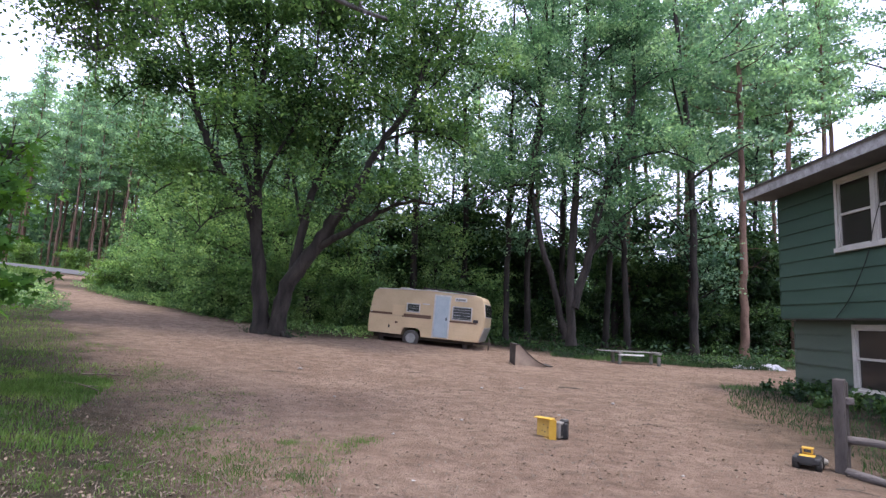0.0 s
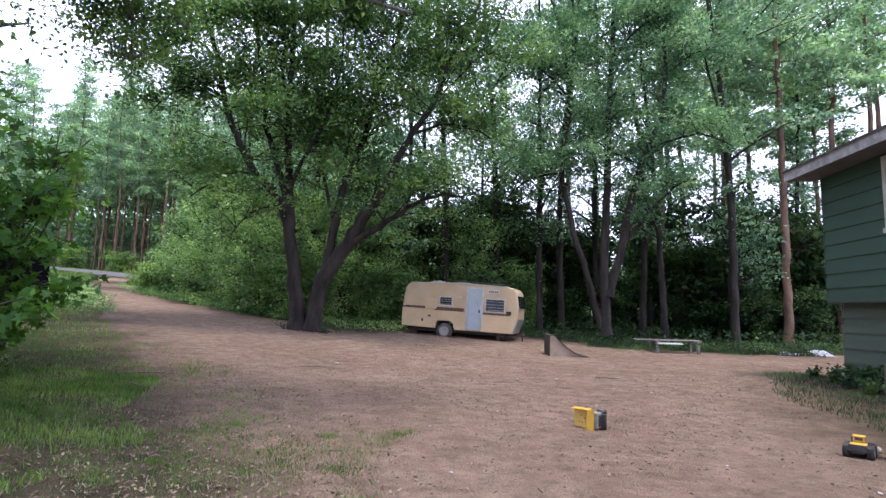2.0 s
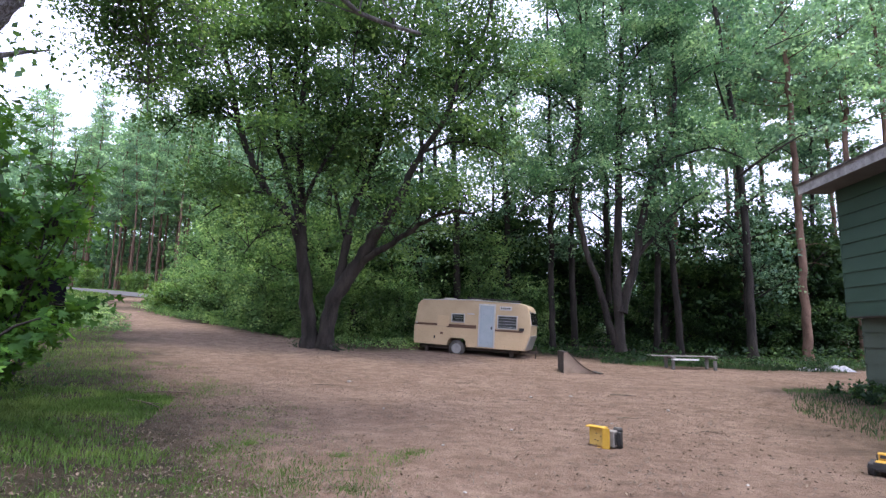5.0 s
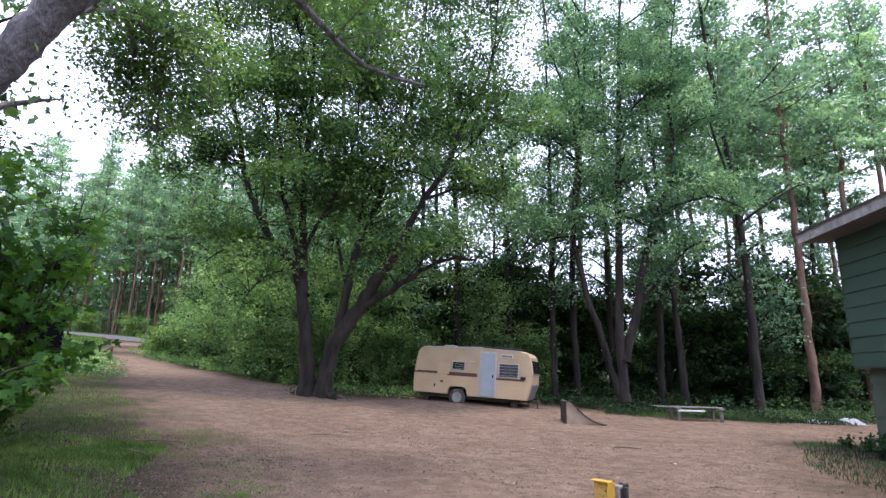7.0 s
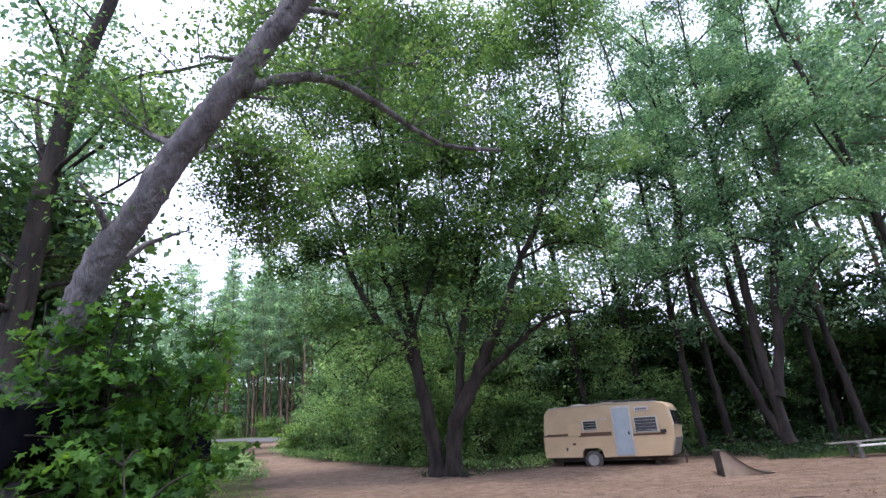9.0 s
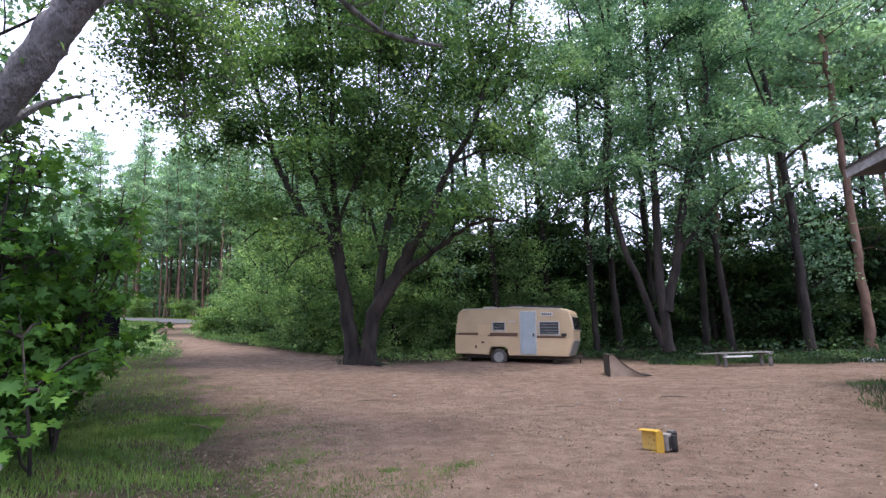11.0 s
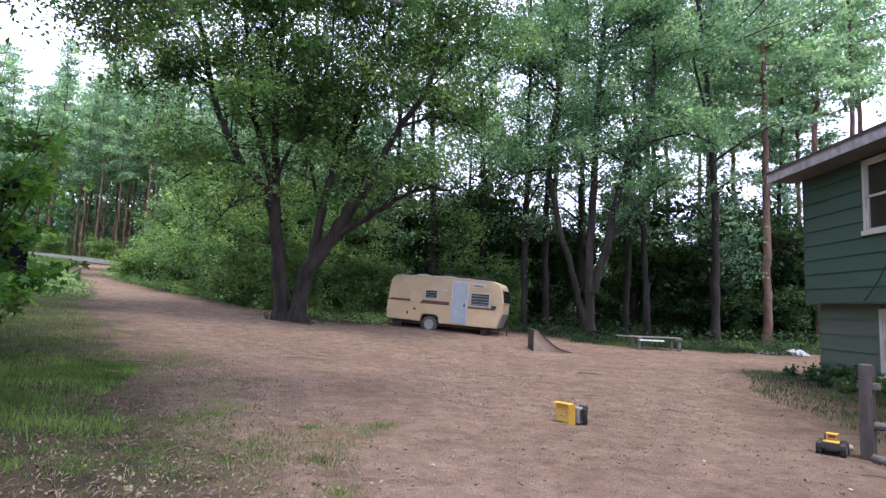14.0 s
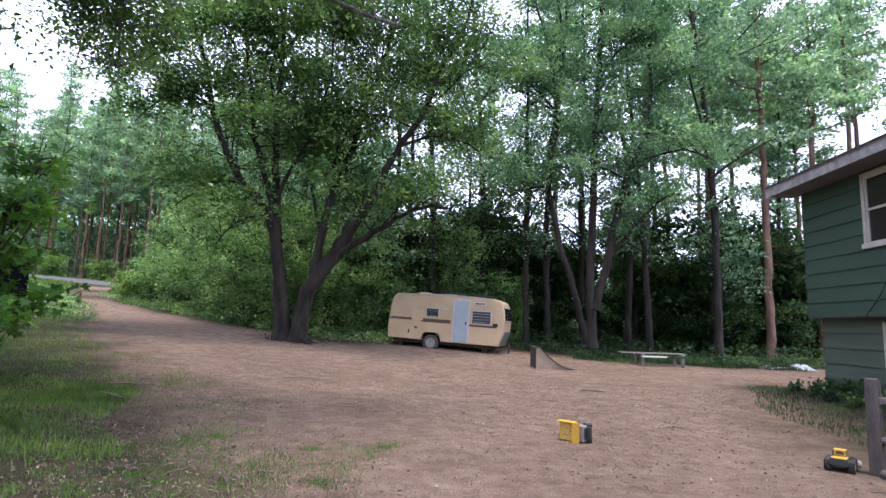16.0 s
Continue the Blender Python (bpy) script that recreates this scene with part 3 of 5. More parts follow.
U3 = [woodland_tree(37, 4.8, 2.0, low=0.06, size=0.17, density=2.2, leaf=LEAF_EDGE), woodland_tree(38, 5.8, 2.1, low=0.1, size=0.17, density=2.2, leaf=LEAF_EDGE)]
for u in U3:
    tagged(u, "bushy young tree leaning out along the drive", "tree", "drive trees")
plant(U3, [(-11.6, 26.6), (-14.0, 28.8), (-9.4, 25.2), (-16.4, 31.0), (-7.6, 24.8), (-18.6, 33.8), (-4.4, 25.8), (-0.6, 26.8)], 48, 0.85, 1.2)

P = [pine(51, 21, 0.55, 2.9, 0.9), pine(52, 24, 0.6, 2.7, 0.9)]
right_pines = [(14.7, 26.5), (13.55, 30.0), (14.5, 31.2), (10.2, 30.0), (20.9, 34.0), (16.6, 33.2), (18.5, 28.5), (21.5, 30.0), (13.0, 34.5), (24.5, 33.5), (19.5, 35.0), (5.6, 33.0), (27.5, 29.5), (17.5, 40.0), (1.5, 35.0)]
r = np.random.default_rng(7)
left_pines = [(-17 - 3.1 * (i % 13) + r.uniform(-1.2, 1.2) + (i // 13) * 1.2, 54.5 + 3.0 * (i // 13) + r.uniform(-1.3, 1.3)) for i in range(65)]
plant(P, right_pines, 42, 0.9, 1.12)
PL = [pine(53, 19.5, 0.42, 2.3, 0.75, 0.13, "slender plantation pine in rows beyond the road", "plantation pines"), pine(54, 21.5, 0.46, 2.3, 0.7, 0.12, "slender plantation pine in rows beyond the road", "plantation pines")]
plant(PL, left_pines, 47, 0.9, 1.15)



# ---- shrubs along the wood's edge ----
def shrub(seed, height, width, leaf, name="shrub", label="dense leafy shrub at the edge of the woods", size=0.14, n=900, group="edge shrubs"):
    rng = np.random.default_rng(seed)
    limbs = []
    for k in range(9):
        a, s = rng.uniform(0, 6.283), width * rng.uniform(0.3, 1.0)
        limbs.append(([(rng.normal(0, 0.1), rng.normal(0, 0.1), -0.1), (math.cos(a) * s * 0.5, math.sin(a) * s * 0.5, height * 0.5), (math.cos(a) * s, math.sin(a) * s, height * rng.uniform(0.55, 1.0))], 0.025, 0.008, 2.2))
    return make_tree(name, label, limbs, BARK, leaf, seed, subs=8, sub_len=0.9, clusters=4, leaves=15, spread=0.27, size=size * 1.2, group=group, category="shrub", start=0.05, flat=0.6, up=0.1)


# S takes the shade-darkened leaf, S3 the lighter one by the drive
S = [shrub(61, 2.6, 1.7, LEAF_SHADED), shrub(62, 3.4, 1.6, LEAF_SHADED), shrub(63, 2.0, 1.6, LEAF_SHADED)]
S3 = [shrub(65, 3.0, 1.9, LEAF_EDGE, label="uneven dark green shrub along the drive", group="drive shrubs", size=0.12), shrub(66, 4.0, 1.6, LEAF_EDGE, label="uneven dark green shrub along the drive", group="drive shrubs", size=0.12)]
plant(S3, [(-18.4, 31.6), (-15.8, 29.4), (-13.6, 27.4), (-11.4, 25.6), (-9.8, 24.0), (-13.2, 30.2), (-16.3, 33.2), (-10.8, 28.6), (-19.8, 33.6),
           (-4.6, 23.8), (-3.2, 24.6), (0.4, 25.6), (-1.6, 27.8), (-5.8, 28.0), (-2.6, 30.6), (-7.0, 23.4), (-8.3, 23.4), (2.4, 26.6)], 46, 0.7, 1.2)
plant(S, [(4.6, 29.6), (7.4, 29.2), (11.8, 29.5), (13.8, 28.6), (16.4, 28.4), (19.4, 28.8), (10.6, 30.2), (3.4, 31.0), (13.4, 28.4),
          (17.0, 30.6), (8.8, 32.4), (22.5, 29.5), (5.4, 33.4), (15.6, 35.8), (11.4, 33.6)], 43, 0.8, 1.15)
S2 = [shrub(64, 2.2, 1.5, LEAF_BRIGHT, label="bright yellow-green bush beside the drive", group="bright bushes", size=0.13)]
plant(S2, [(-20.6, 33.0), (-21.6, 35.4), (-23.0, 38.2), (-25.4, 42), (-36.5, 52.5), (-42, 53), (-31, 52.6), (-26, 52.5), (-48, 53)], 44)


def scatter(name, label, cat, spots, size, leaf, seed, flat=0.6, ratio=0.62):
    v, f = leaf_quads(np.array(spots), size, np.random.default_rng(seed), flat, ratio)
    return tagged(link_mesh(name, np_mesh(name, v, f), leaf), label, cat, kind="stuff")


def cover_points(n, seed, region, dmin, dmax, zlo, zhi):
    rng = np.random.default_rng(seed)
    x = rng.uniform(region[0], region[1], n * 6)
    y = rng.uniform(region[2], region[3], n * 6)
    d = yard_distance(x, y) + 0.4 * wave_noise(x, y, seed, 1.3)
    ok = (d < dmax) & (d > dmin)
    x, y = x[ok][:n], y[ok][:n]
    return np.stack([x, y, ground_height(x, y) + rng.uniform(zlo, zhi, len(x))], -1)


scatter("ground_cover", "low leafy ground cover along the edge of the woods", "ground cover", cover_points(19000, 71, (-30, 1.5, 19.5, 37), -3.2, 0.15, 0.02, 0.3), 0.1, LEAF_EDGE, 72)
# cover below the trees: canopy shade is put into its leaf colour
scatter("ground_cover", "dim low leafy growth at the foot of the woods", "ground cover", cover_points(13000, 171, (1.5, 26, 19.5, 30), -3.6, -0.1, 0.02, 0.26), 0.1, LEAF_SHADED, 172)
scatter("forest_floor_plants", "dim low growth under the woodland trees", "ground cover", cover_points(22000, 73, (-34, 34, 21, 48), -40, -2.5, 0.02, 0.6), 0.2, LEAF_SHADED, 74)
# woods that close the place on every side
rng = np.random.default_rng(75)
a = rng.uniform(0, 2 * math.pi, 90000)
rad = rng.uniform(50, 75, 90000)
x, y = np.cos(a) * rad, np.sin(a) * rad + 10
h = ground_height(x, y)
away = ~((x < -14) & (y > 38) & (np.hypot(x + 40, y - 48) < 16))
top = np.where((y > 25) & (x > -22), 6.5, 13) * (1 + 0.35 * wave_noise(x, y, 76, 0.25))
z = h + np.random.default_rng(77).uniform(0, 1, len(x)) ** 0.8 * top
keep = away
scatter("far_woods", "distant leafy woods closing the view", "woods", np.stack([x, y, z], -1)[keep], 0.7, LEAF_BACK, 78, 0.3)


# far pines: the haze over them is in the pale needle colour
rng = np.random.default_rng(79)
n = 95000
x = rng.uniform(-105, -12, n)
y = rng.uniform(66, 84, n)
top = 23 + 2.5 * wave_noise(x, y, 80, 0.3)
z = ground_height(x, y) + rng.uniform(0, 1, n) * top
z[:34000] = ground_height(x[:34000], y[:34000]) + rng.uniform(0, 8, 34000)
scatter("far_pines", "pine plantation beyond the road, its green paled for haze", "woods", np.stack([x, y, z], -1), 0.75, NEEDLE_HAZY, 80, 0.3)


# ---- grass ----
def blades(name, label, pts, hgt, seed, width=0.012, leaf=GRASS):
    rng = np.random.default_rng(seed)
    n = len(pts)
    a = rng.uniform(0, 6.283, n)
    lean = rng.normal(0, 0.35, (n, 2))
    hh = (hgt * rng.uniform(0.5, 1.3, n))[:, None]
    w = width * rng.uniform(0.6, 1.4, n)
    side = np.stack([np.cos(a) * w, np.sin(a) * w, np.zeros(n)], -1)
    tip = pts + np.concatenate([lean * hh, hh], 1)
    mid = pts + np.concatenate([lean * hh * 0.3, hh * 0.55], 1)
    v = np.stack([pts - side, pts + side, mid + side * 0.7, tip, mid - side * 0.7], 1).reshape(-1, 3)
    f = np.arange(5 * n).reshape(-1, 5)
    return tagged(link_mesh(name, np_mesh(name, v, f), leaf), label, "grass", kind="stuff")


def thin_out(pts, seed, freq, cut):
    w = wave_noise(pts[:, 0], pts[:, 1], seed, freq) + 0.6 * wave_noise(pts[:, 0], pts[:, 1], seed + 1, freq * 3.7)
    keep = np.random.default_rng(seed).uniform(0, 1, len(pts)) < 1 / (1 + np.exp(-(w - cut) / 0.22))
    return pts[keep]


blades("grass", "patchy short grass beside the dirt yard", thin_out(cover_points(32000, 81, (-12, -1.5, 2.2, 16), -6, 0.5, -0.01, 0.0), 82, 1.6, 0.25), 0.05, 83, 0.004)
blades("long_grass", "longer lush grass on the bank by the drive", thin_out(np.concatenate([cover_points(44000, 84, (-26, -5.6, 7.0, 30), -7, -0.2, -0.01, 0.0), cover_points(52000, 284, (-11, -3.4, 3.6, 9.5), -7, -0.5, -0.01, 0.0)]), 85, 0.9, -0.6), 0.08, 86, 0.006)
blades("verge_grass", "bright grass verge beside the road", np.concatenate([cover_points(9000, 87, (-60, -20, 38, 45), -40, 0.2, 0, 0.0), cover_points(14000, 187, (-75, -15, 50.6, 56), -40, 0.2, 0, 0.0)]), 0.22, 88, 0.05)
blades("yard_tufts", "thin tufts of grass in the worn dirt", thin_out(cover_points(9000, 89, (-6, -0.5, 2.2, 11), 0.0, 1.5, -0.01, 0.0), 90, 2.6, 0.25), 0.04, 91, 0.003)
rng = np.random.default_rng(94)
tuft = []
for k in range(46):
    tx, ty = rng.uniform(-4.6, -0.7), rng.uniform(2.6, 6.6)
    if yard_distance(np.array([tx]), np.array([ty]))[0] > 2.2:
        continue
    q = rng.normal(0, rng.uniform(0.05, 0.16), (rng.integers(50, 150), 2)) + (tx, ty)
    tuft.append(np.column_stack([q, ground_height(q[:, 0], q[:, 1]) - 0.005]))
blades("grass_tufts", "clumped green grass tufts in the worn dirt", np.concatenate(tuft), 0.042, 95, 0.003)
blades("house_weeds", "weeds growing along the house foundation", cover_points(5200, 92, (4.6, 8.7, 4, 15), -2.2, 0.3, 0, 0), 0.09, 93, 0.006, LEAF_SHADED)
blades("bench_weeds", "tall weeds growing round the plank bench", cover_points(3000, 192, (4.2, 12.5, 19.6, 21.4), -2.0, 0.5, 0, 0), 0.15, 193, 0.008, LEAF_SHADED)

# dry leaves and twigs on the dirt
pts = cover_points(900, 95, (-8, 7, 2.5, 13), -0.6, 9, 0.004, 0.012)
pts = np.concatenate([pts, thin_out(cover_points(3600, 96, (-7, 0, 2.5, 11), -1.8, 1.5, 0.004, 0.014), 296, 2.2, 0.1), cover_points(900, 97, (-10, 12, 8, 21), 0, 9, 0.004, 0.012)])
scatter("leaf_litter", "scattered dry leaves and chips on the dirt", "litter", pts, 0.045, DRY, 98, 0.72, 0.55)
pts = np.concatenate([cover_points(6000, 106, (-8, 7, 2.5, 15), -1.5, 9, 0.003, 0.012), cover_points(3000, 107, (-8, -0.5, 2.5, 9), -2.5, 1.2, 0.003, 0.02), cover_points(2500, 108, (-12, 12, 9, 21), 0, 9, 0.003, 0.01)])
scatter("twig_litter", "fine scattered twigs and needles on the dirt", "litter", pts, 0.12, STICK, 109, 0.88, 0.08)
pts = np.concatenate([cover_points(1300, 110, (-8, 7, 2.5, 14), -1.2, 9, 0.003, 0.012)])
scatter("straw_litter", "pale dry stalks scattered on the dirt", "litter", pts, 0.08, DRY, 111, 0.92, 0.1)
pts = np.concatenate([thin_out(cover_points(4500, 103, (-8, 7, 2.5, 14), -1.2, 9, 0.002, 0.008), 297, 1.3, 0.1), cover_points(2500, 104, (-10, 12, 8, 21), 0, 9, 0.002, 0.008)])
scatter("dark_litter", "small dark leaf scraps and bark bits on the dirt", "litter", pts, 0.05, STICK, 105, 0.8, 0.4)
rng = np.random.default_rng(101)


def twig(x, y, length, turn, r=0.008, bend=0.06):
    t = thing("twig", "dead twig lying on the dirt", "twig", pose(x, y, gz(x, y) + r * 0.9 + (0.03 if x < -5 else 0), 0, 0, turn), "twigs")
    v, f = tubes([(smooth_line([(-length / 2, 0, 0), (-length * 0.1, bend, 0.004), (length / 2, -bend * 0.5, 0)], 0.06), r, r * 0.4),
                  (smooth_line([(0, bend * 0.7, 0.004), (length * 0.2, bend * 2.2, 0.006)], 0.06), r * 0.6, r * 0.3)], 5)
    link_mesh("stick", np_mesh("stick", v, f), STICK, t)


for x, y, ln, tu, rr in [(-5.6, 8.6, 1.2, -32, 0.02), (-5.9, 9.7, 0.8, 10, 0.016), (3.0, 12.6, 0.55, -12, 0.02), (2.4, 9.8, 0.4, 8, 0.01), (-1.5, 5.6, 0.35, 40, 0.007), (3.4, 8.8, 0.3, -25, 0.008),
                         (-2.6, 5.2, 0.4, 70, 0.007), (0.6, 11.3, 0.4, 5, 0.008), (-3.6, 11.8, 0.5, 12, 0.012), (4.2, 5.6, 0.35, -30, 0.008), (-0.6, 13.4, 0.4, -5, 0.009), (5.0, 10.5, 0.3, 30, 0.007)]:
    twig(x, y, ln, tu, rr)

# ---- the leaning tree and the sapling beside the camera ----
make_tree("leaning_tree", "large grey-barked tree leaning over the yard", [
    ([(-7.0, 5.3, 0.1), (-6.85, 5.1, 2.2), (-6.4, 5.0, 3.9), (-5.7, 5.0, 4.8), (-5.1, 5.0, 5.6), (-4.4, 5.0, 6.3), (-3.4, 5.0, 7.4), (-2.3, 5.1, 8.6), (-1.4, 5.4, 9.8)], 0.24, 0.13, 0.25),
    ([(-4.4, 5.0, 6.3), (-3.9, 5.6, 6.8), (-3.5, 6.2, 7.1), (-3.0, 7.0, 7.0), (-2.3, 8.0, 6.6), (-1.4, 9.0, 6.8)], 0.09, 0.03, 1.0),
    ([(-3.5, 6.2, 7.1), (-3.2, 7.2, 8.0), (-2.6, 8.4, 8.8)], 0.05, 0.02, 1.4),
    ([(-5.4, 5.0, 5.3), (-6.2, 6.6, 6.8), (-6.6, 8.4, 7.8), (-6.6, 10.0, 8.2)], 0.06, 0.02, 1.5),
    ([(-6.6, 8.4, 7.8), (-7.2, 9.8, 7.2), (-7.6, 10.6, 6.0)], 0.03, 0.01, 3.5),
    ([(-6.4, 7.6, 7.4), (-7.6, 9.4, 7.6), (-8.6, 10.6, 6.8)], 0.03, 0.01, 3.0),
    ([(-6.6, 10.0, 8.2), (-6.9, 11.0, 8.4), (-7.2, 12.0, 7.6)], 0.03, 0.01, 3.0),
    ([(-3.4, 5.0, 7.4), (-4.6, 6.4, 9.0), (-5.4, 7.6, 10.0)], 0.06, 0.02, 1.5),
    ([(-2.3, 5.1, 8.6), (-1.2, 7.0, 9.6), (0.2, 8.8, 10.0)], 0.06, 0.02, 1.5),
    ([(-5.1, 5.0, 5.6), (-7.4, 6.2, 7.4), (-9.0, 7.4, 9.0)], 0.06, 0.02, 1.8),
    ([(-3.4, 5.0, 7.4), (-3.6, 7.6, 9.6), (-3.8, 9.6, 11.0)], 0.06, 0.02, 1.8),
    ([(-2.3, 5.1, 8.6), (-2.2, 7.6, 10.4), (-2.0, 9.6, 11.8)], 0.06, 0.02, 1.8),
    ([(-1.4, 5.4, 9.8), (-0.2, 7.0, 10.6), (1.4, 8.6, 11.4)], 0.06, 0.02, 1.8),
    ([(-4.6, 6.4, 9.0), (-6.4, 8.2, 9.8), (-8.0, 9.8, 10.2)], 0.05, 0.02, 1.8),
], BARK_GREY, LEAF, 15, subs=14, sub_len=1.5, clusters=5, leaves=22, spread=0.3, size=0.1, start=0.3, sides=18, step=0.1, jitter=0.008, wob=0.09, m=pose(0.14, 0, 0))
make_tree("woodland_tree", "straight dark-barked tree standing behind the parked truck", [
    ([(-10.6, 7.0, 0.2), (-10.4, 7.0, 4.0), (-10.3, 7.0, 7.4), (-10.0, 7.0, 9.5), (-9.6, 7.0, 11.3), (-9.0, 7.2, 14)], 0.3, 0.1, 0.5),
    ([(-10.3, 7.0, 7.4), (-11.2, 7.2, 9.0), (-12.0, 7.6, 10.6)], 0.1, 0.03, 1.5),
    ([(-10.0, 7.0, 9.5), (-9.0, 8.0, 10.4), (-8.0, 9.0, 11.2)], 0.07, 0.03, 1.5),
    ([(-10.4, 7.0, 5.4), (-11.8, 6.2, 6.6), (-13, 5.6, 7.6)], 0.07, 0.02, 1.6),
    ([(-10.4, 7.0, 5.0), (-10.8, 8.6, 5.8), (-11.2, 10, 6.2)], 0.07, 0.02, 1.6),
], BARK, LEAF, 16, subs=9, sub_len=2.0, clusters=5, leaves=15, spread=0.36, size=0.11, start=0.2)
W2 = copy_thing(W[2], pose(-13.2, 8.8, gz(-13.2, 8.8)))
W3 = copy_thing(W[0], pose(-15.5, 5.5, gz(-15.5, 5.5), 0, 0, 120))
for tx, ty, ta in [(-19.5, 14.4, 200), (-20.5, 10.5, 80)]:
    copy_thing(W[2], pose(tx, ty, gz(tx, ty), 0, 0, ta))
for tx, ty, ta in [(-12.6, 8.2, 20), (-15.0, 9.4, 200), (-17.0, 12.4, 80), (-18.5, 9.5, 30)]:
    copy_thing(U[1], pose(tx, ty, gz(tx, ty), 0, 0, ta))
W4 = copy_thing(S[1], pose(-9.4, 8.8, gz(-9.4, 8.8), 0, 0, 50))


def lobed_leaves(centres, size, rng):
    """Five-pointed maple leaves that hang from the stalk, as fans of triangles."""
    prof = np.array([(0, 0), (0.28, -0.1), (0.5, 0.12), (0.26, 0.24), (0.46, 0.58), (0.14, 0.5), (0, 1.0), (-0.14, 0.5), (-0.46, 0.58), (-0.26, 0.24), (-0.5, 0.12), (-0.28, -0.1)])
    n, k = len(centres), len(prof)
    nor = rng.normal(0, 0.45, (n, 3)) + np.array([0.25, -0.3, 0.75])
    nor /= np.linalg.norm(nor, axis=1)[:, None]
    d = rng.normal(0, 0.6, (n, 3)) + np.array([0.3, -0.2, -0.55])
    d -= nor * (d * nor).sum(1)[:, None]
    d /= np.linalg.norm(d, axis=1)[:, None] + 1e-9
    w = np.cross(nor, d)
    s = (size * rng.uniform(0.55, 1.25, n))[:, None, None]
    fold = np.abs(prof[:, 0])[None, :, None] * 0.25 + (prof[:, 1] ** 2)[None, :, None] * -0.12
    v = centres[:, None, :] + s * (prof[None, :, 0, None] * w[:, None, :] + prof[None, :, 1, None] * d[:, None, :] + fold * nor[:, None, :])
    mid = centres[:, None, :] + s * 0.35 * d[:, None, :]
    v = np.concatenate([v, mid], 1).reshape(-1, 3)
    i = np.arange(k)
    tri = np.stack([i, (i + 1) % k, np.full(k, k)], -1)
    f = (np.arange(n)[:, None, None] * (k + 1) + tri[None]).reshape(-1, 3)
    return v, f


def sapling():
    rng = np.random.default_rng(17)
    t = thing("maple_sapling", "young maple thicket with large bright lobed leaves", "sapling")
    limbs = []
    bx, by = -6.0, 6.0
    for k in range(30):
        a, s = rng.uniform(0, 6.283), rng.uniform(0.5, 1.35)
        top = rng.uniform(1.6, 3.9)
        sx, sy = bx + rng.normal(0, 0.5), by + rng.normal(0, 0.5)
        sx = min(sx, -0.97 * sy)
        if k > 19:
            sx, sy, s, top = -6.15 + rng.normal(0, 0.22), 5.0 + rng.normal(0, 0.25), s * 0.4, rng.uniform(2.4, 4.2)
        limbs.append(([(sx, sy, gz(bx, by) - 0.1), (sx + math.cos(a) * s * 0.35, sy + math.sin(a) * s * 0.35, top * 0.55), ((bx if k < 20 else sx) + math.cos(a) * s, (by if k < 20 else sy) + math.sin(a) * s, top)], 0.022, 0.006, 2.0))
    lines, spots = grow(limbs, rng, subs=12, sub_len=0.8, start=0.08, clusters=4, leaves=6, spread=0.16, up=0.1)
    low = lambda p: p[2] < 1.5 - (-p[0] / p[1] - 0.72) * 3.0
    lines = [(p, a, b) for p, a, b in lines if not low(p[-1])]
    v, f = tubes(lines, 5)
    tagged(link_mesh("stem", np_mesh("stem", v, f), BARK, t), kind="stuff")
    skirt = 1.5 - (-spots[:, 0] / spots[:, 1] - 0.72) * 3.0
    spots = spots[spots[:, 2] > skirt]
    v, f = lobed_leaves(spots, 0.135, rng)
    tagged(link_mesh("foliage", np_mesh("foliage", v, f), leaf_material("sapling_leaf", (0.025, 0.07, 0.015), (0.06, 0.15, 0.028), (0.16, 0.32, 0.055), 0.5, 0.008), t), kind="stuff")


sapling()

# ---- the house ----
SIDING = surface("green_painted_siding", (0.038, 0.074, 0.052), (0.048, 0.09, 0.063), 1.2, 0.6, 0.12, fine=30, stretch=(1, 0.35, 3))
SIDING_LOW = surface("grey_green_siding", (0.075, 0.1, 0.076), (0.094, 0.122, 0.093), 1.2, 0.65, 0.12, fine=30, stretch=(1, 0.35, 3))
TRIM = surface("weathered_cream_trim", (0.42, 0.40, 0.35), (0.52, 0.50, 0.45), 3, 0.7, 0.2, fine=14, c3=(0.25, 0.23, 0.2))
FASCIA = surface("peeling_white_fascia", (0.22, 0.215, 0.205), (0.42, 0.41, 0.4), 5, 0.75, 0.4, fine=5, c3=(0.1, 0.095, 0.085))
SHINGLE = surface("asphalt_shingle", (0.1, 0.095, 0.09), (0.18, 0.17, 0.16), 6, 0.95, 0.6)
SOFFIT = surface("dull_soffit", (0.10, 0.105, 0.105), (0.14, 0.145, 0.145), 2, 0.8, 0.1)
PANE = glass_dark("window_glass", (0.03, 0.027, 0.024), 0.12)
# near-black sheet colour that stands for unlit rooms
ROOM_DARK = surface("dim_room_sheet", (0.03, 0.03, 0.028), (0.05, 0.048, 0.045), 40, 0.9, 0.2)
DARK = surface("black_rubber", (0.012, 0.012, 0.012), (0.025, 0.025, 0.025), 8, 0.7, 0.2)

X_UP, X_LOW, Y_END, Y_NEAR = 8.45, 8.77, 13.5, 2.0
Z_UP0, Z_UP1 = 1.98, 5.04
wall = tagged(new("wall_house"), "green lap-sided split-level house wall", "wall", kind="structure")
WIN_UP = (9.1, 11.5, 3.4, 4.98)
WIN_LOW = (9.0, 11.6, 0.44, 1.86)


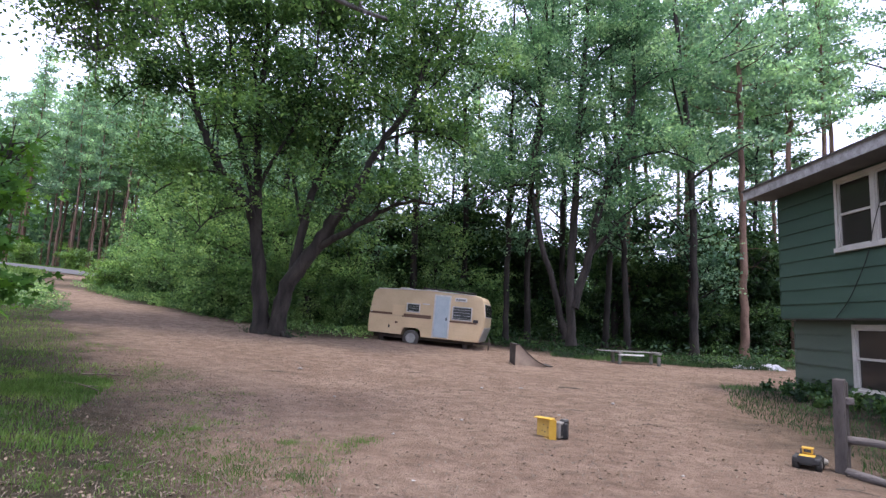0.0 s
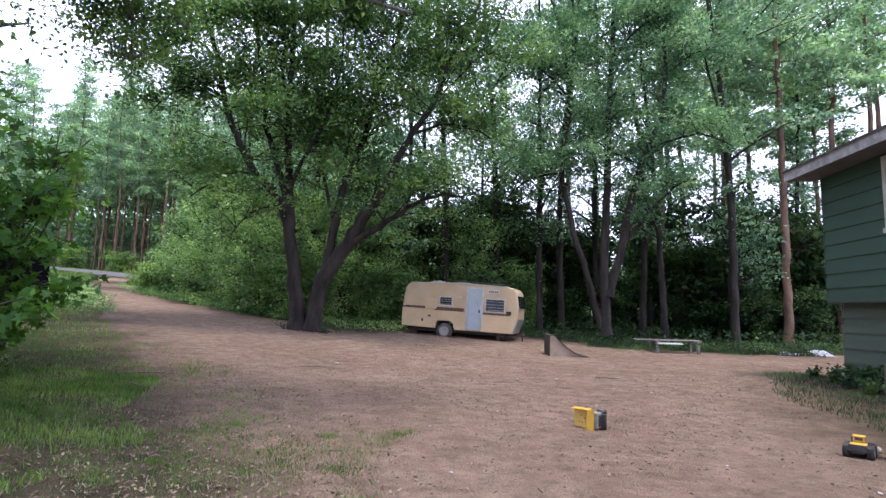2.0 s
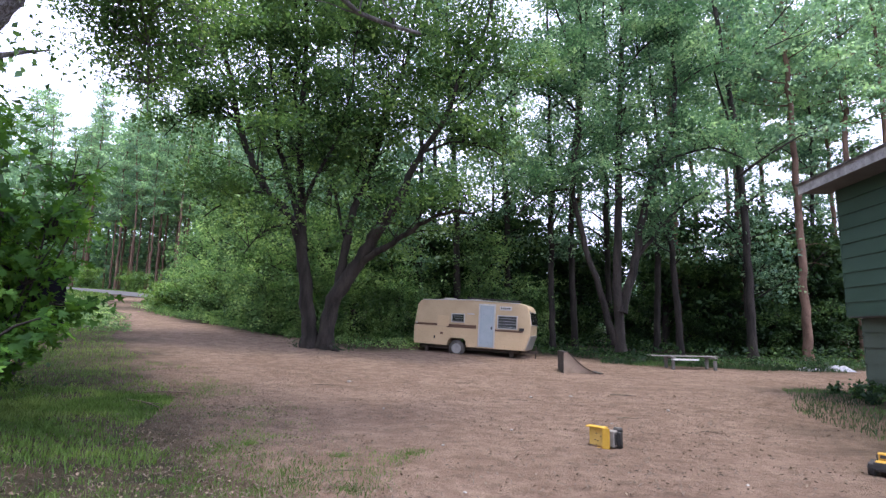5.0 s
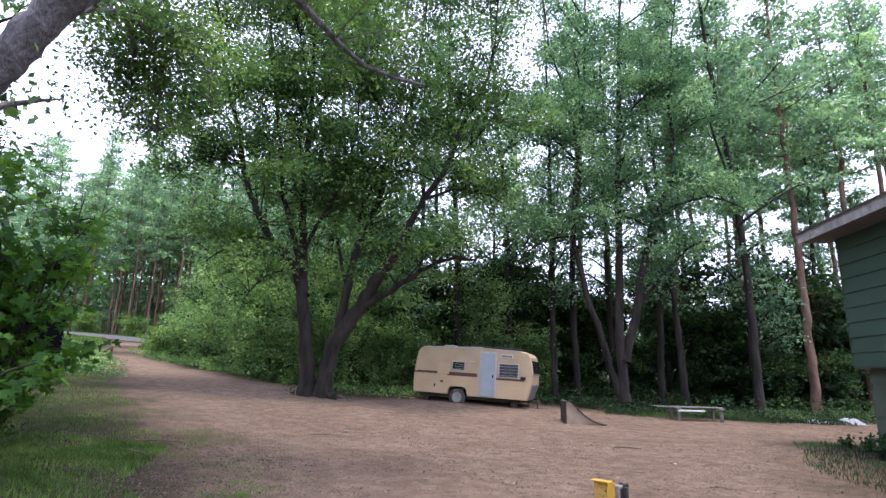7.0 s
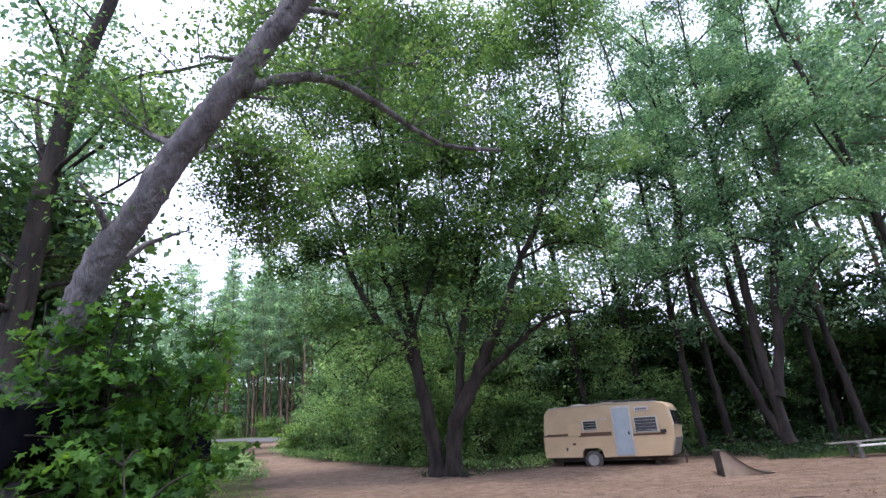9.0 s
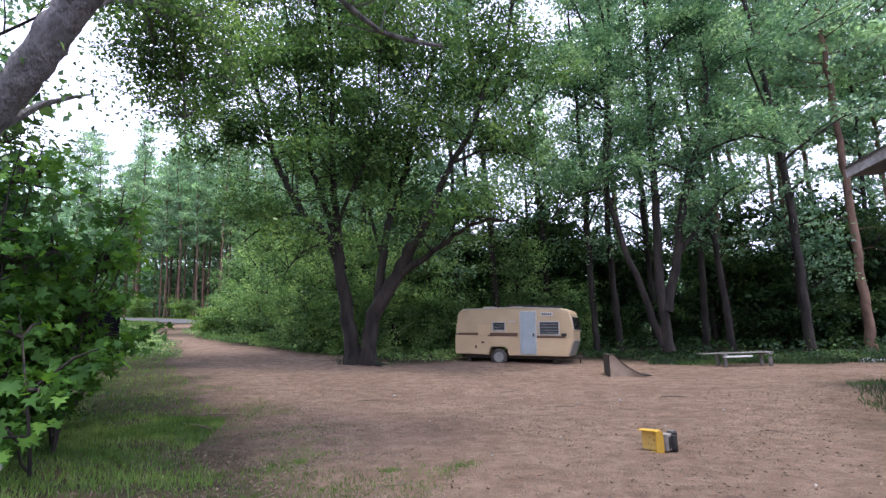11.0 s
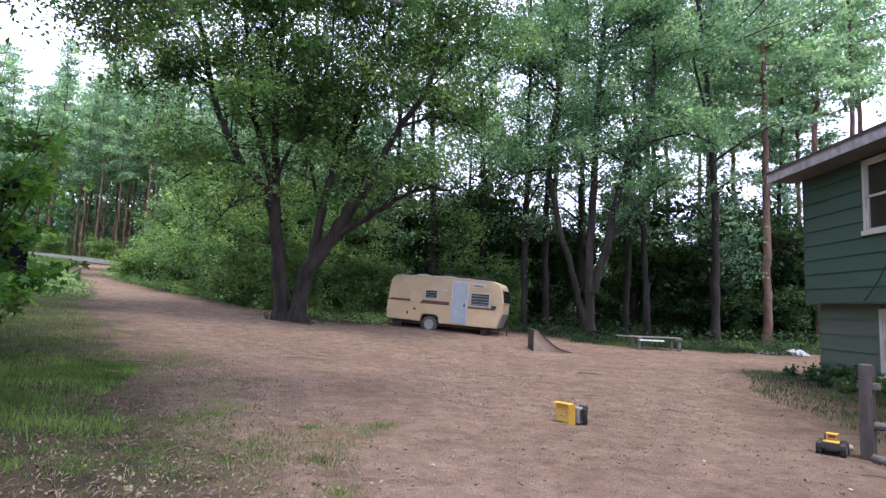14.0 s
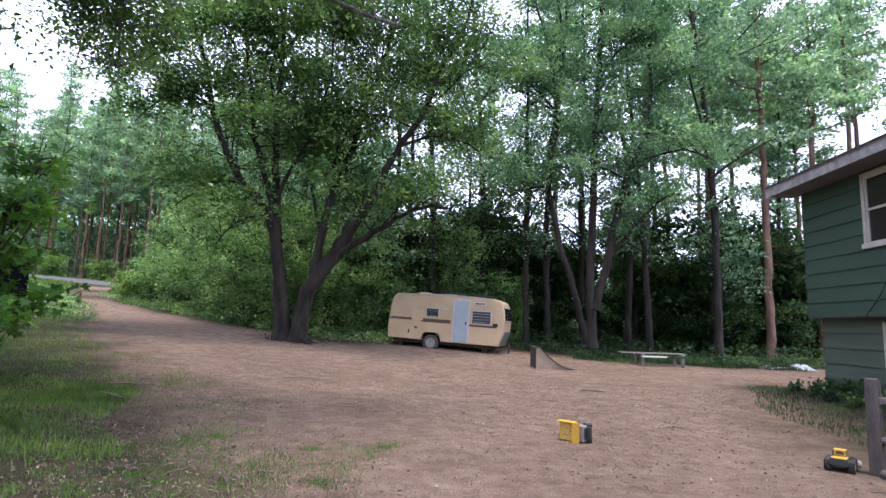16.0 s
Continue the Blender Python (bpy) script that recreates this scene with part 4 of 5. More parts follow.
def wall_with_hole(name, x0, x1, y0, y1, z0, z1, hole, material, parent):
    hy0, hy1, hz0, hz1 = hole
    bm = bmesh.new()
    for lo, hi in [((x0, y0, z0), (x1, hy0, z1)), ((x0, hy1, z0), (x1, y1, z1)), ((x0, hy0, z0), (x1, hy1, hz0)), ((x0, hy0, hz1), (x1, hy1, z1))]:
        if hi[2] - lo[2] > 0.005:
            box(bm, lo, hi)
    return part(name, bm, material, parent)


wall_with_hole("upper_wall", X_UP + 0.02, X_UP + 0.2, Y_NEAR, Y_END, Z_UP0 + 0.01, Z_UP1, WIN_UP, SIDING, wall)
wall_with_hole("lower_wall", X_LOW + 0.02, X_LOW + 0.2, Y_NEAR, Y_END, -0.2, Z_UP0 + 0.02, WIN_LOW, SIDING_LOW, wall)
part("floor_overhang", boxed((X_UP + 0.01, Y_NEAR, Z_UP0 - 0.03), (X_LOW + 0.3, Y_END, Z_UP0 + 0.008), 0), SOFFIT, wall)
part("end_wall", boxed((X_UP + 0.2, Y_END - 0.18, Z_UP0), (17, Y_END - 0.01, 5.1), 0), SIDING, wall)
part("end_wall_low", boxed((X_LOW + 0.2, Y_END - 0.2, -0.2), (17, Y_END - 0.03, Z_UP0), 0), SIDING_LOW, wall)
part("near_wall", boxed((X_UP + 0.05, Y_NEAR - 0.2, -0.2), (17, Y_NEAR, 5.4), 0), SIDING, wall)
part("back_wall", boxed((16.8, Y_NEAR, -0.2), (17, Y_END - 0.2, 5.4), 0), SIDING, wall)


def lap_board(y0, y1, z0, z1, x, material, parent, name="siding_board"):
    """A lap board: thin at its top edge, thick at its lower edge."""
    bm = prism([(x + 0.018, z1), (x + 0.004, z1), (x - 0.026, z0), (x + 0.018, z0)], y0, y1)
    return part(name, bm, material, parent)


zs = [Z_UP0, 2.31, 2.655, 3.0, 3.345, 3.69, 4.035, 4.38, 4.72, Z_UP1]
for z0, z1 in zip(zs, zs[1:]):
    if z1 <= WIN_UP[2] + 0.02 or z0 >= WIN_UP[3]:
        for y0, y1 in ((Y_NEAR, 6.6), (6.603, 10.2), (10.203, Y_END)):
            lap_board(y0, y1, z0, z1 - 0.003, X_UP, SIDING, wall)
    else:
        if z0 < WIN_UP[2]:
            lap_board(WIN_UP[0], WIN_UP[1], z0, WIN_UP[2], X_UP, SIDING, wall)
        lap_board(Y_NEAR, WIN_UP[0], z0, z1 - 0.003, X_UP, SIDING, wall)
        lap_board(WIN_UP[1], Y_END, z0, z1 - 0.003, X_UP, SIDING, wall)
zs = [-0.1, 0.2, 0.56, 0.91, 1.27, 1.62, Z_UP0 - 0.035]
for z0, z1 in zip(zs, zs[1:]):
    if z1 <= WIN_LOW[2]:
        lap_board(Y_NEAR, Y_END, z0, z1 - 0.003, X_LOW, SIDING_LOW, wall)
    else:
        lap_board(Y_NEAR, WIN_LOW[0], z0, z1 - 0.003, X_LOW, SIDING_LOW, wall)
        lap_board(WIN_LOW[1], Y_END, z0, z1 - 0.003, X_LOW, SIDING_LOW, wall)
part("corner_trim", boxed((X_UP - 0.022, Y_END + 0.001, Z_UP0), (X_UP + 0.05, Y_END + 0.03, Z_UP1), 0.004), SIDING, wall)
part("corner_trim", boxed((X_LOW - 0.022, Y_END + 0.001, -0.1), (X_LOW + 0.05, Y_END + 0.03, Z_UP0 - 0.04), 0.004), SIDING_LOW, wall)


def sash_window(name, label, x, y0, y1, z0, z1, mullions):
    w = tagged(new(name), label, "window", kind="structure")
    t = 0.085
    bm = bmesh.new()
    box(bm, (x - 0.05, y0 - 0.0, z0), (x + 0.06, y0 + t, z1), 0.006)
    box(bm, (x - 0.05, y1 - t, z0), (x + 0.06, y1, z1), 0.006)
    box(bm, (x - 0.05, y0 + t, z1 - t), (x + 0.06, y1 - t, z1), 0.006)
    part("window_frame", bm, TRIM, w)
    part("window_sill", boxed((x - 0.08, y0 - 0.03, z0 - 0.03), (x + 0.06, y1 + 0.03, z0 + 0.07), 0.008), TRIM, w)
    ys = [y0 + t] + list(mullions) + [y1 - t]
    for m in mullions:
        part("mullion", boxed((x - 0.045, m - 0.06, z0 + 0.07), (x + 0.055, m + 0.06, z1 - t), 0.005), TRIM, w)
    zm = (z0 + z1) / 2
    for a, b in zip(ys, ys[1:]):
        a2, b2 = a + (0.06 if a != ys[0] else 0), b - (0.06 if b != ys[-1] else 0)
        bm = bmesh.new()
        for lo, hi in [((a2, z0 + 0.07), (b2, z0 + 0.11)), ((a2, z1 - t - 0.04), (b2, z1 - t)), ((a2, zm - 0.025), (b2, zm + 0.025)), ((a2, z0 + 0.11), (a2 + 0.035, z1 - t - 0.04)), ((b2 - 0.035, z0 + 0.11), (b2, z1 - t - 0.04))]:
            box(bm, (x - 0.015, lo[0], lo[1]), (x + 0.035, hi[0], hi[1]))
        part("sash", bm, TRIM, w)
        part("pane", boxed((x + 0.012, a2 + 0.03, zm + 0.02), (x + 0.018, b2 - 0.03, z1 - t - 0.03), 0), PANE, w)
        part("pane", boxed((x + 0.022, a2 + 0.03, z0 + 0.1), (x + 0.028, b2 - 0.03, zm - 0.02), 0), PANE, w)
    # flat dark sheet in place of the room's shade
    part("dark_room_sheet", boxed((x + 0.07, y0 + 0.02, z0 + 0.02), (x + 0.08, y1 - 0.02, z1 - 0.02), 0), ROOM_DARK, w, "flat dark sheet standing in for the dim room")


sash_window("window_1", "paired sash windows with weathered cream frames", X_UP, *WIN_UP, [10.45])
sash_window("window_2", "lower sash window with a weathered cream frame", X_LOW, *WIN_LOW, [10.3])

roof = tagged(new("roof"), "low roof with deep eaves and peeling fascia", "roof", kind="structure")
EX, EZ = 7.79, 5.08
part("soffit", boxed((EX + 0.03, Y_NEAR - 0.5, EZ - 0.03), (X_UP + 0.1, Y_END + 0.42, EZ), 0), SOFFIT, roof)
part("fascia", boxed((EX, Y_NEAR - 0.5, EZ - 0.05), (EX + 0.028, Y_END + 0.44, EZ + 0.2), 0.004), FASCIA, roof)
part("rake_board", prism([(EX + 0.03, EZ - 0.05), (EX + 0.03, EZ + 0.2), (12.7, EZ + 1.75), (12.7, EZ + 1.5)], Y_END + 0.415, Y_END + 0.44), FASCIA, roof)
part("end_gable", prism([(X_UP, EZ - 0.02), (12.7, EZ + 1.4), (17, EZ - 0.02)], Y_END - 0.15, Y_END - 0.02), SIDING, roof)
part("roof_deck", prism([(EX - 0.03, EZ + 0.2), (12.7, EZ + 1.76), (17.9, EZ + 0.2), (17.9, EZ + 0.17), (12.7, EZ + 1.72), (EX - 0.03, EZ + 0.17)], Y_NEAR - 0.5, Y_END + 0.46), SHINGLE, roof)
for k in range(4):
    x0 = EX - 0.05 + k * 0.14
    part("shingle_course", prism([(x0, EZ + 0.205 + k * 0.042), (x0 + 0.16, EZ + 0.253 + k * 0.042), (x0 + 0.16, EZ + 0.261 + k * 0.042), (x0, EZ + 0.216 + k * 0.042)], Y_NEAR - 0.5, Y_END + 0.47), SHINGLE, roof)


def cable(name, label, pts, r):
    cu = bpy.data.curves.new(name, "CURVE")
    cu.dimensions = "3D"
    cu.bevel_depth = r
    s = cu.splines.new("BEZIER")
    s.bezier_points.add(len(pts) - 1)
    for p, q in zip(s.bezier_points, pts):
        p.co = q
        p.handle_left_type = p.handle_right_type = "AUTO"
    cu.materials.append(DARK)
    return tagged(new(name, cu), label, "cable")


cable("cable", "thin black cable hanging down the green siding", [(8.415, 11.6, 1.99), (8.400, 11.2, 2.35), (8.400, 10.95, 2.7), (8.395, 10.6, 3.3), (8.380, 10.42, 3.8), (8.390, 10.1, 4.6), (8.390, 10.0, 5.03)], 0.008)

cable("overhead_wire", "thin sagging utility wire over the drive's far end", [(-52, 48, 13.4), (-36.8, 46, 11.6), (-28.3, 44, 9.9), (-20.6, 42, 10.2), (-8, 40, 12.4)], 0.018)
cable("overhead_wire", "second sagging utility wire below the first", [(-52, 48, 12.2), (-36.6, 46, 10.4), (-28.2, 44, 8.6), (-20.6, 42, 9.2), (-8, 40, 11.4)], 0.018)

# ---- caravan ----
TRAILER_GLASS = glass_dark("louvre_glass", (0.012, 0.013, 0.013), 0.2)
CREAM = surface("cream_aluminium", (0.44, 0.335, 0.205), (0.53, 0.41, 0.255), 1.5, 0.5, 0.05, fine=20, c3=(0.36, 0.27, 0.15))
CREAM_LOW = surface("tan_aluminium", (0.5, 0.37, 0.22), (0.57, 0.43, 0.26), 1.5, 0.5, 0.05, fine=20, c3=(0.36, 0.26, 0.14))
BROWN = surface("brown_stripe", (0.085, 0.045, 0.026), (0.12, 0.065, 0.038), 4, 0.6, 0.05)
DOOR_BLUE = surface("pale_blue_door", (0.3, 0.36, 0.38), (0.36, 0.415, 0.435), 3, 0.5, 0.05)
METAL = surface("dull_aluminium", (0.45, 0.44, 0.42), (0.58, 0.57, 0.55), 8, 0.4, 0.1, metal=0.8)
RUST = surface("dirty_chassis", (0.04, 0.035, 0.03), (0.08, 0.06, 0.05), 6, 0.9, 0.3)


def caravan():
    ob = thing("travel_trailer", "old cream travel trailer with brown stripe and pale blue door", "trailer",
               pose(-2.9, 20.9, gz(-1.0, 21.0) - 0.03, 0, 2.3, -12))
    ob.scale = (0.945, 0.95, 0.915)
    W, L = 2.1, 4.85
    prof = [(0.0, 0.42), (-0.02, 1.1), (0.1, 2.05), (0.2, 2.2), (0.35, 2.26), (2.4, 2.31), (4.3, 2.27), (4.56, 2.21), (4.66, 2.06), (4.76, 1.4), (4.74, 1.0), (4.55, 0.38), (2.22, 0.38), (2.17, 0.62), (2.07, 0.72), (1.57, 0.72), (1.47, 0.62), (1.42, 0.4)]
    body = part("body", prism(prof, 0, W, 0.05, 3), CREAM, ob)
    y = -0.012
    part("lower_panel", prism([(0.02, 0.44), (0.005, 1.18), (3.9, 1.1), (4.7, 1.04), (4.53, 0.4), (2.24, 0.4), (2.19, 0.64), (2.08, 0.74), (1.56, 0.74), (1.45, 0.64), (1.4, 0.42)], y + 0.006, 0.02), CREAM_LOW, body, "tan lower panel")
    for x0, x1, z0, z1 in [(0.03, 1.22, 1.2, 1.29), (1.38, 2.6, 1.15, 1.29), (3.36, 4.45, 1.1, 1.17)]:
        part("stripe", boxed((x0, y - 0.003, z0), (x1, y + 0.012, z1), 0.002), BROWN, body, "brown painted stripe")
    # corrugations of the skin
    for z in (1.35, 1.5, 1.65, 1.8, 1.95, 0.9, 0.75, 0.6):
        for x0, x1 in ((0.08, 2.6), (3.36, 4.5)):
            if z < 0.8 and x0 < 1:
                x0 = 2.28
            part("skin_rib", boxed((x0, y + 0.004, z), (min(x1, 4.4 if z < 1 else x1), y + 0.014, z + 0.012), 0), CREAM, body)
    door = part("door", boxed((2.74, y - 0.018, 0.44), (3.3, 0.02, 2.12), 0.012), DOOR_BLUE, ob, "pale blue entrance door")
    part("door_frame", box(box(box(bmesh.new(), (2.68, y - 0.008, 0.42), (2.735, 0.02, 2.18)), (3.305, y - 0.008, 0.42), (3.36, 0.02, 2.18)), (2.735, y - 0.008, 2.125), (3.305, 0.02, 2.18)), METAL, ob)
    part("handle", boxed((3.2, y - 0.05, 1.15), (3.25, y - 0.018, 1.27), 0.006), DARK, door)

    def louvre(x0, x1, z0, z1, slats):
        w = part("window", box(box(box(box(bmesh.new(), (x0, y - 0.02, z0), (x0 + 0.04, 0.02, z1)), (x1 - 0.04, y - 0.02, z0), (x1, 0.02, z1)), (x0 + 0.04, y - 0.02, z1 - 0.04), (x1 - 0.04, 0.02, z1)), (x0 + 0.04, y - 0.02, z0), (x1 - 0.04, 0.02, z0 + 0.04)), METAL, ob)
        part("backing", boxed((x0 + 0.03, y - 0.004, z0 + 0.03), (x1 - 0.03, y + 0.014, z1 - 0.03), 0), TRAILER_GLASS, w)
        for k in range(slats):
            z = z0 + 0.05 + (z1 - z0 - 0.1) * (k + 0.5) / slats
            bm = prism([(0, 0), (0.006, 0), (0.006, 0.07), (0, 0.07)], x0 + 0.045, x1 - 0.045)
            for v in bm.verts:
                px, py, pz = v.co
                v.co = (py, y - 0.022 - px + pz * 0.25, z + pz * (z1 - z0) / slats / 0.12 - 0.02)
            part("slat", bm, TRAILER_GLASS, w)
            part("slat_rim", boxed((x0 + 0.045, y - 0.032, z - 0.026), (x1 - 0.045, y - 0.02, z - 0.017), 0), METAL, w)

    louvre(1.56, 2.12, 1.36, 1.74, 3)
    louvre(3.44, 4.24, 1.2, 1.76, 4)
    vent = part("vent_plate", boxed((3.52, y - 0.016, 1.96), (4.0, 0.0, 2.11), 0.006), METAL, ob)
    for k in range(5):
        part("bar", boxed((3.57 + k * 0.08, y - 0.022, 2.0), (3.62 + k * 0.08, y - 0.015, 2.07), 0), DARK, vent)
    part("service_hatch", boxed((0.98, y - 0.012, 1.2), (1.46, 0.004, 1.62), 0.006), CREAM_LOW, ob, "plain square service hatch")
    part("name_strip", boxed((2.22, y - 0.016, 1.72), (2.5, 0.0, 1.77), 0.004), METAL, ob)
    part("marker_lamp", boxed((0.06, y - 0.03, 1.26), (0.14, y, 1.3), 0.006), TRIM, ob)
    part("marker_lamp", boxed((4.3, y - 0.03, 1.16), (4.5, y, 1.28), 0.01), DARK, ob)
    part("hatch_latch", boxed((0.86, y - 0.02, 0.66), (0.92, y, 0.78), 0.006), DARK, ob)
    part("filler_cap", boxed((1.12, y - 0.02, 0.86), (1.24, y, 0.94), 0.01), BROWN, ob)
    # the end with three panes
    ang = math.atan2(4.66 - 4.76, 2.06 - 1.4)
    for k in range(3):
        m = Matrix.Translation((4.725, 0.1 + k * 0.66, 1.68)) @ Matrix.Rotation(ang, 4, "Y")
        w = part("end_window", box(bmesh.new(), (-0.015, 0, -0.28), (0.012, 0.62, 0.28), 0.008, m), METAL, ob)
        part("pane", box(bmesh.new(), (0.012, 0.02, -0.25), (0.02, 0.6, 0.25), 0, m), TRAILER_GLASS, w)
    part("end_skirt", prism([(4.55, 0.42), (4.745, 1.0), (4.76, 0.98), (4.57, 0.4)], 0.06, W - 0.06), METAL, ob, "pale metal lower end panel")
    part("roof_edge", prism([(0.3, 2.25), (2.4, 2.31), (4.3, 2.245), (4.3, 2.275), (2.4, 2.34), (0.3, 2.28)], -0.02, 0.03), METAL, ob)
    part("roof_vent", boxed((1.0, 0.7, 2.27), (1.45, 1.2, 2.4), 0.03), TRIM, ob, "white roof vent")
    part("roof_vent", boxed((2.2, 0.5, 2.3), (2.6, 0.95, 2.42), 0.04), TRIM, ob, "white roof vent")
    pole = bmesh.new()
    disc(pole, 0.03, 2.2, 8, Matrix.Translation((3.2, 0.35, 2.38)) @ Matrix.Rotation(radians(92), 4, "Y"))
    part("awning_pole", pole, DARK, ob)
    part("chassis", boxed((0.2, 0.25, 0.26), (4.3, W - 0.25, 0.41), 0.01), RUST, ob)
    tongue = bmesh.new()
    box(tongue, (4.2, 0.95, 0.28), (4.95, 1.05, 0.38), 0.01)
    part("tongue", tongue, RUST, ob)
    jack = disc(bmesh.new(), 0.03, 0.6, 10, Matrix.Translation((4.85, 1.0, 0.26)))
    part("jack", jack, RUST, ob)
    for yy in (0.12, W - 0.12):
        m = Matrix.Translation((1.82, yy, 0.31)) @ Matrix.Rotation(radians(90), 4, "X")
        bm = disc(bmesh.new(), 0.33, 0.2, 28, m)
        bmesh.ops.bevel(bm, geom=[e for e in bm.edges if e.calc_length() < 0.12 and abs(e.verts[0].co.y - e.verts[1].co.y) < 1e-4], offset=0.03, segments=2, affect="EDGES")
        wheel = part("wheel", bm, surface("dusty_tyre", (0.06, 0.055, 0.05), (0.11, 0.1, 0.09), 8, 0.9, 0.3), ob, "dusty tyre", True)
        part("rim", disc(bmesh.new(), 0.2, 0.215, 20, m), surface("dusty_rim", (0.2, 0.2, 0.19), (0.3, 0.29, 0.27), 8, 0.6, 0.2), wheel)
    for x in (0.4, 3.9):
        part("stand", boxed((x, 0.3, -0.05), (x + 0.18, 0.5, 0.27), 0.01), RUST, ob)


caravan()

# ---- skate ramp, plank bench, rubbish by the woods ----
PLY = surface("weathered_plywood", (0.25, 0.19, 0.14), (0.36, 0.28, 0.21), 4, 0.85, 0.3, fine=10)
PLY_DARK = surface("dark_plywood", (0.035, 0.03, 0.026), (0.07, 0.06, 0.05), 5, 0.85, 0.3)
GREYWOOD = surface("grey_weathered_wood", (0.13, 0.125, 0.115), (0.26, 0.25, 0.23), 5, 0.9, 0.4, fine=8, stretch=(0.3, 1, 1))
WHITE = surface("dirty_white_plastic", (0.6, 0.6, 0.58), (0.75, 0.75, 0.73), 6, 0.5, 0.1)

rp = thing("skate_ramp", "small wooden quarter-pipe ramp with a curved dark deck", "ramp", pose(2.28, 16.8, gz(2.6, 17), 0, 0, 2))
curve = [(0.12 + 0.95 * k / 10, 0.62 * (1 - k / 10) ** 1.7) for k in range(11)]
for y0 in (0.0, 1.0):
    part("side_panel", prism([(0.0, 0.0), (0.0, 0.62)] + curve, y0, y0 + 0.018), PLY, rp, "weathered plywood side")
part("back_panel", boxed((-0.016, 0.0, 0.0), (-0.001, 1.018, 0.62), 0.003), PLY_DARK, rp, "dark back board")
top_curve = [(x, z + 0.004) for x, z in curve] + [(1.16, 0.004)]
part("deck", prism(top_curve + [(x + 0.012, z + 0.02) for x, z in reversed(top_curve)], -0.03, 1.05), PLY_DARK, rp, "dark curved deck sheet")
part("platform", boxed((-0.02, -0.02, 0.621), (0.135, 1.04, 0.642), 0.003), PLY_DARK, rp)
for k in range(4):
    x, z = curve[2 + k * 2]
    part("crossbeam", boxed((x - 0.03, 0.02, z - 0.09), (x + 0.02, 1.0, z - 0.04), 0.003), PLY, rp)

bn = thing("plank_bench", "low weathered plank bench with one white board", "bench", pose(6.95, 19.75, gz(7.0, 19.7), 0, 0, 6))
for k, (x0, x1, yy) in enumerate([(-1.25, 1.1, 0.0), (-1.3, 0.9, 0.2), (-0.6, 1.2, 0.4)]):
    part("plank", boxed((x0, yy, 0.43 + 0.012 * (k % 2)), (x1, yy + 0.16, 0.455 + 0.012 * (k % 2)), 0.005), GREYWOOD, bn)
part("board", boxed((-0.6, -0.2, 0.31), (0.3, -0.02, 0.36), 0.006), WHITE, bn, "white painted board")
for x in (-0.62, 0.85):
    part("leg", boxed((x, -0.16, -0.02), (x + 0.09, -0.06, 0.31), 0.006), GREYWOOD, bn)
    part("leg", boxed((x, 0.42, -0.02), (x + 0.09, 0.52, 0.43), 0.006), GREYWOOD, bn)
    part("crossbar", boxed((x - 0.02, -0.2, 0.37), (x + 0.11, 0.56, 0.428), 0.006), GREYWOOD, bn)

rng = np.random.default_rng(111)


def crumpled(name, label, x, y, sx, sy, h, material, seed):
    n = 18
    u = np.linspace(-1, 1, n)
    X, Y = np.meshgrid(u, u)
    fall = np.clip(1 - (X ** 2 + Y ** 2), 0, 1) ** 0.5
    Z = fall * h * (0.55 + 0.45 * wave_noise(X * 3, Y * 3, seed, 2.0)) + 0.01
    wx = x + X * sx * (1 + 0.15 * wave_noise(X, Y, seed + 1, 3)) * (0.4 + 0.6 * np.sqrt(1 - 0.4 * Y ** 2))
    wy = y + Y * sy
    idx = np.arange(n * n).reshape(n, n)
    f = np.stack([idx[:-1, :-1], idx[:-1, 1:], idx[1:, 1:], idx[1:, :-1]], -1).reshape(-1, 4)
    return tagged(link_mesh(name, np_mesh(name, np.stack([wx, wy, ground_height(wx, wy) + Z], -1).reshape(-1, 3), f), material), label, "tarp")


TARP = surface("grey_white_tarp", (0.2, 0.21, 0.245), (0.4, 0.41, 0.45), 5, 0.45, 0.2, c3=(0.25, 0.26, 0.3))
crumpled("tarp", "crumpled pale tarp lying by the woods", 12.8, 21.2, 0.55, 0.4, 0.22, TARP, 7)
crumpled("tarp", "flat torn white sheet on the ground", 11.6, 21.0, 0.5, 0.25, 0.12, TARP, 9)

# ---- fence ----
FENCE = surface("split_cedar", (0.05, 0.043, 0.038), (0.11, 0.095, 0.085), 6, 0.95, 0.8, fine=7, stretch=(1, 1, 0.2), bump_dist=0.02)
FENCE_RAIL = surface("split_cedar_rail", (0.08, 0.07, 0.065), (0.16, 0.14, 0.13), 6, 0.95, 0.8, fine=7, stretch=(0.3, 0.6, 1), bump_dist=0.02)


def fence_post(parent, m):
    """A post with two mortises, made of cheeks and blocks."""
    bm = bmesh.new()
    for lo, hi in [((-0.085, -0.06, -0.25), (-0.03, 0.06, 1.05)), ((0.03, -0.06, -0.25), (0.085, 0.06, 1.03)),
                   ((-0.03, -0.055, -0.25), (0.03, 0.055, 0.3)), ((-0.03, -0.055, 0.43), (0.03, 0.055, 0.72)), ((-0.03, -0.055, 0.9), (0.03, 0.055, 1.06))]:
        box(bm, lo, hi, 0.012)
    for v in bm.verts:
        v.co.x += 0.012 * math.sin(v.co.z * 5)
        v.co.y += 0.008 * math.sin(v.co.z * 7 + 1)
    p = part("post", bm, FENCE, parent)
    p.matrix_basis = m
    return p


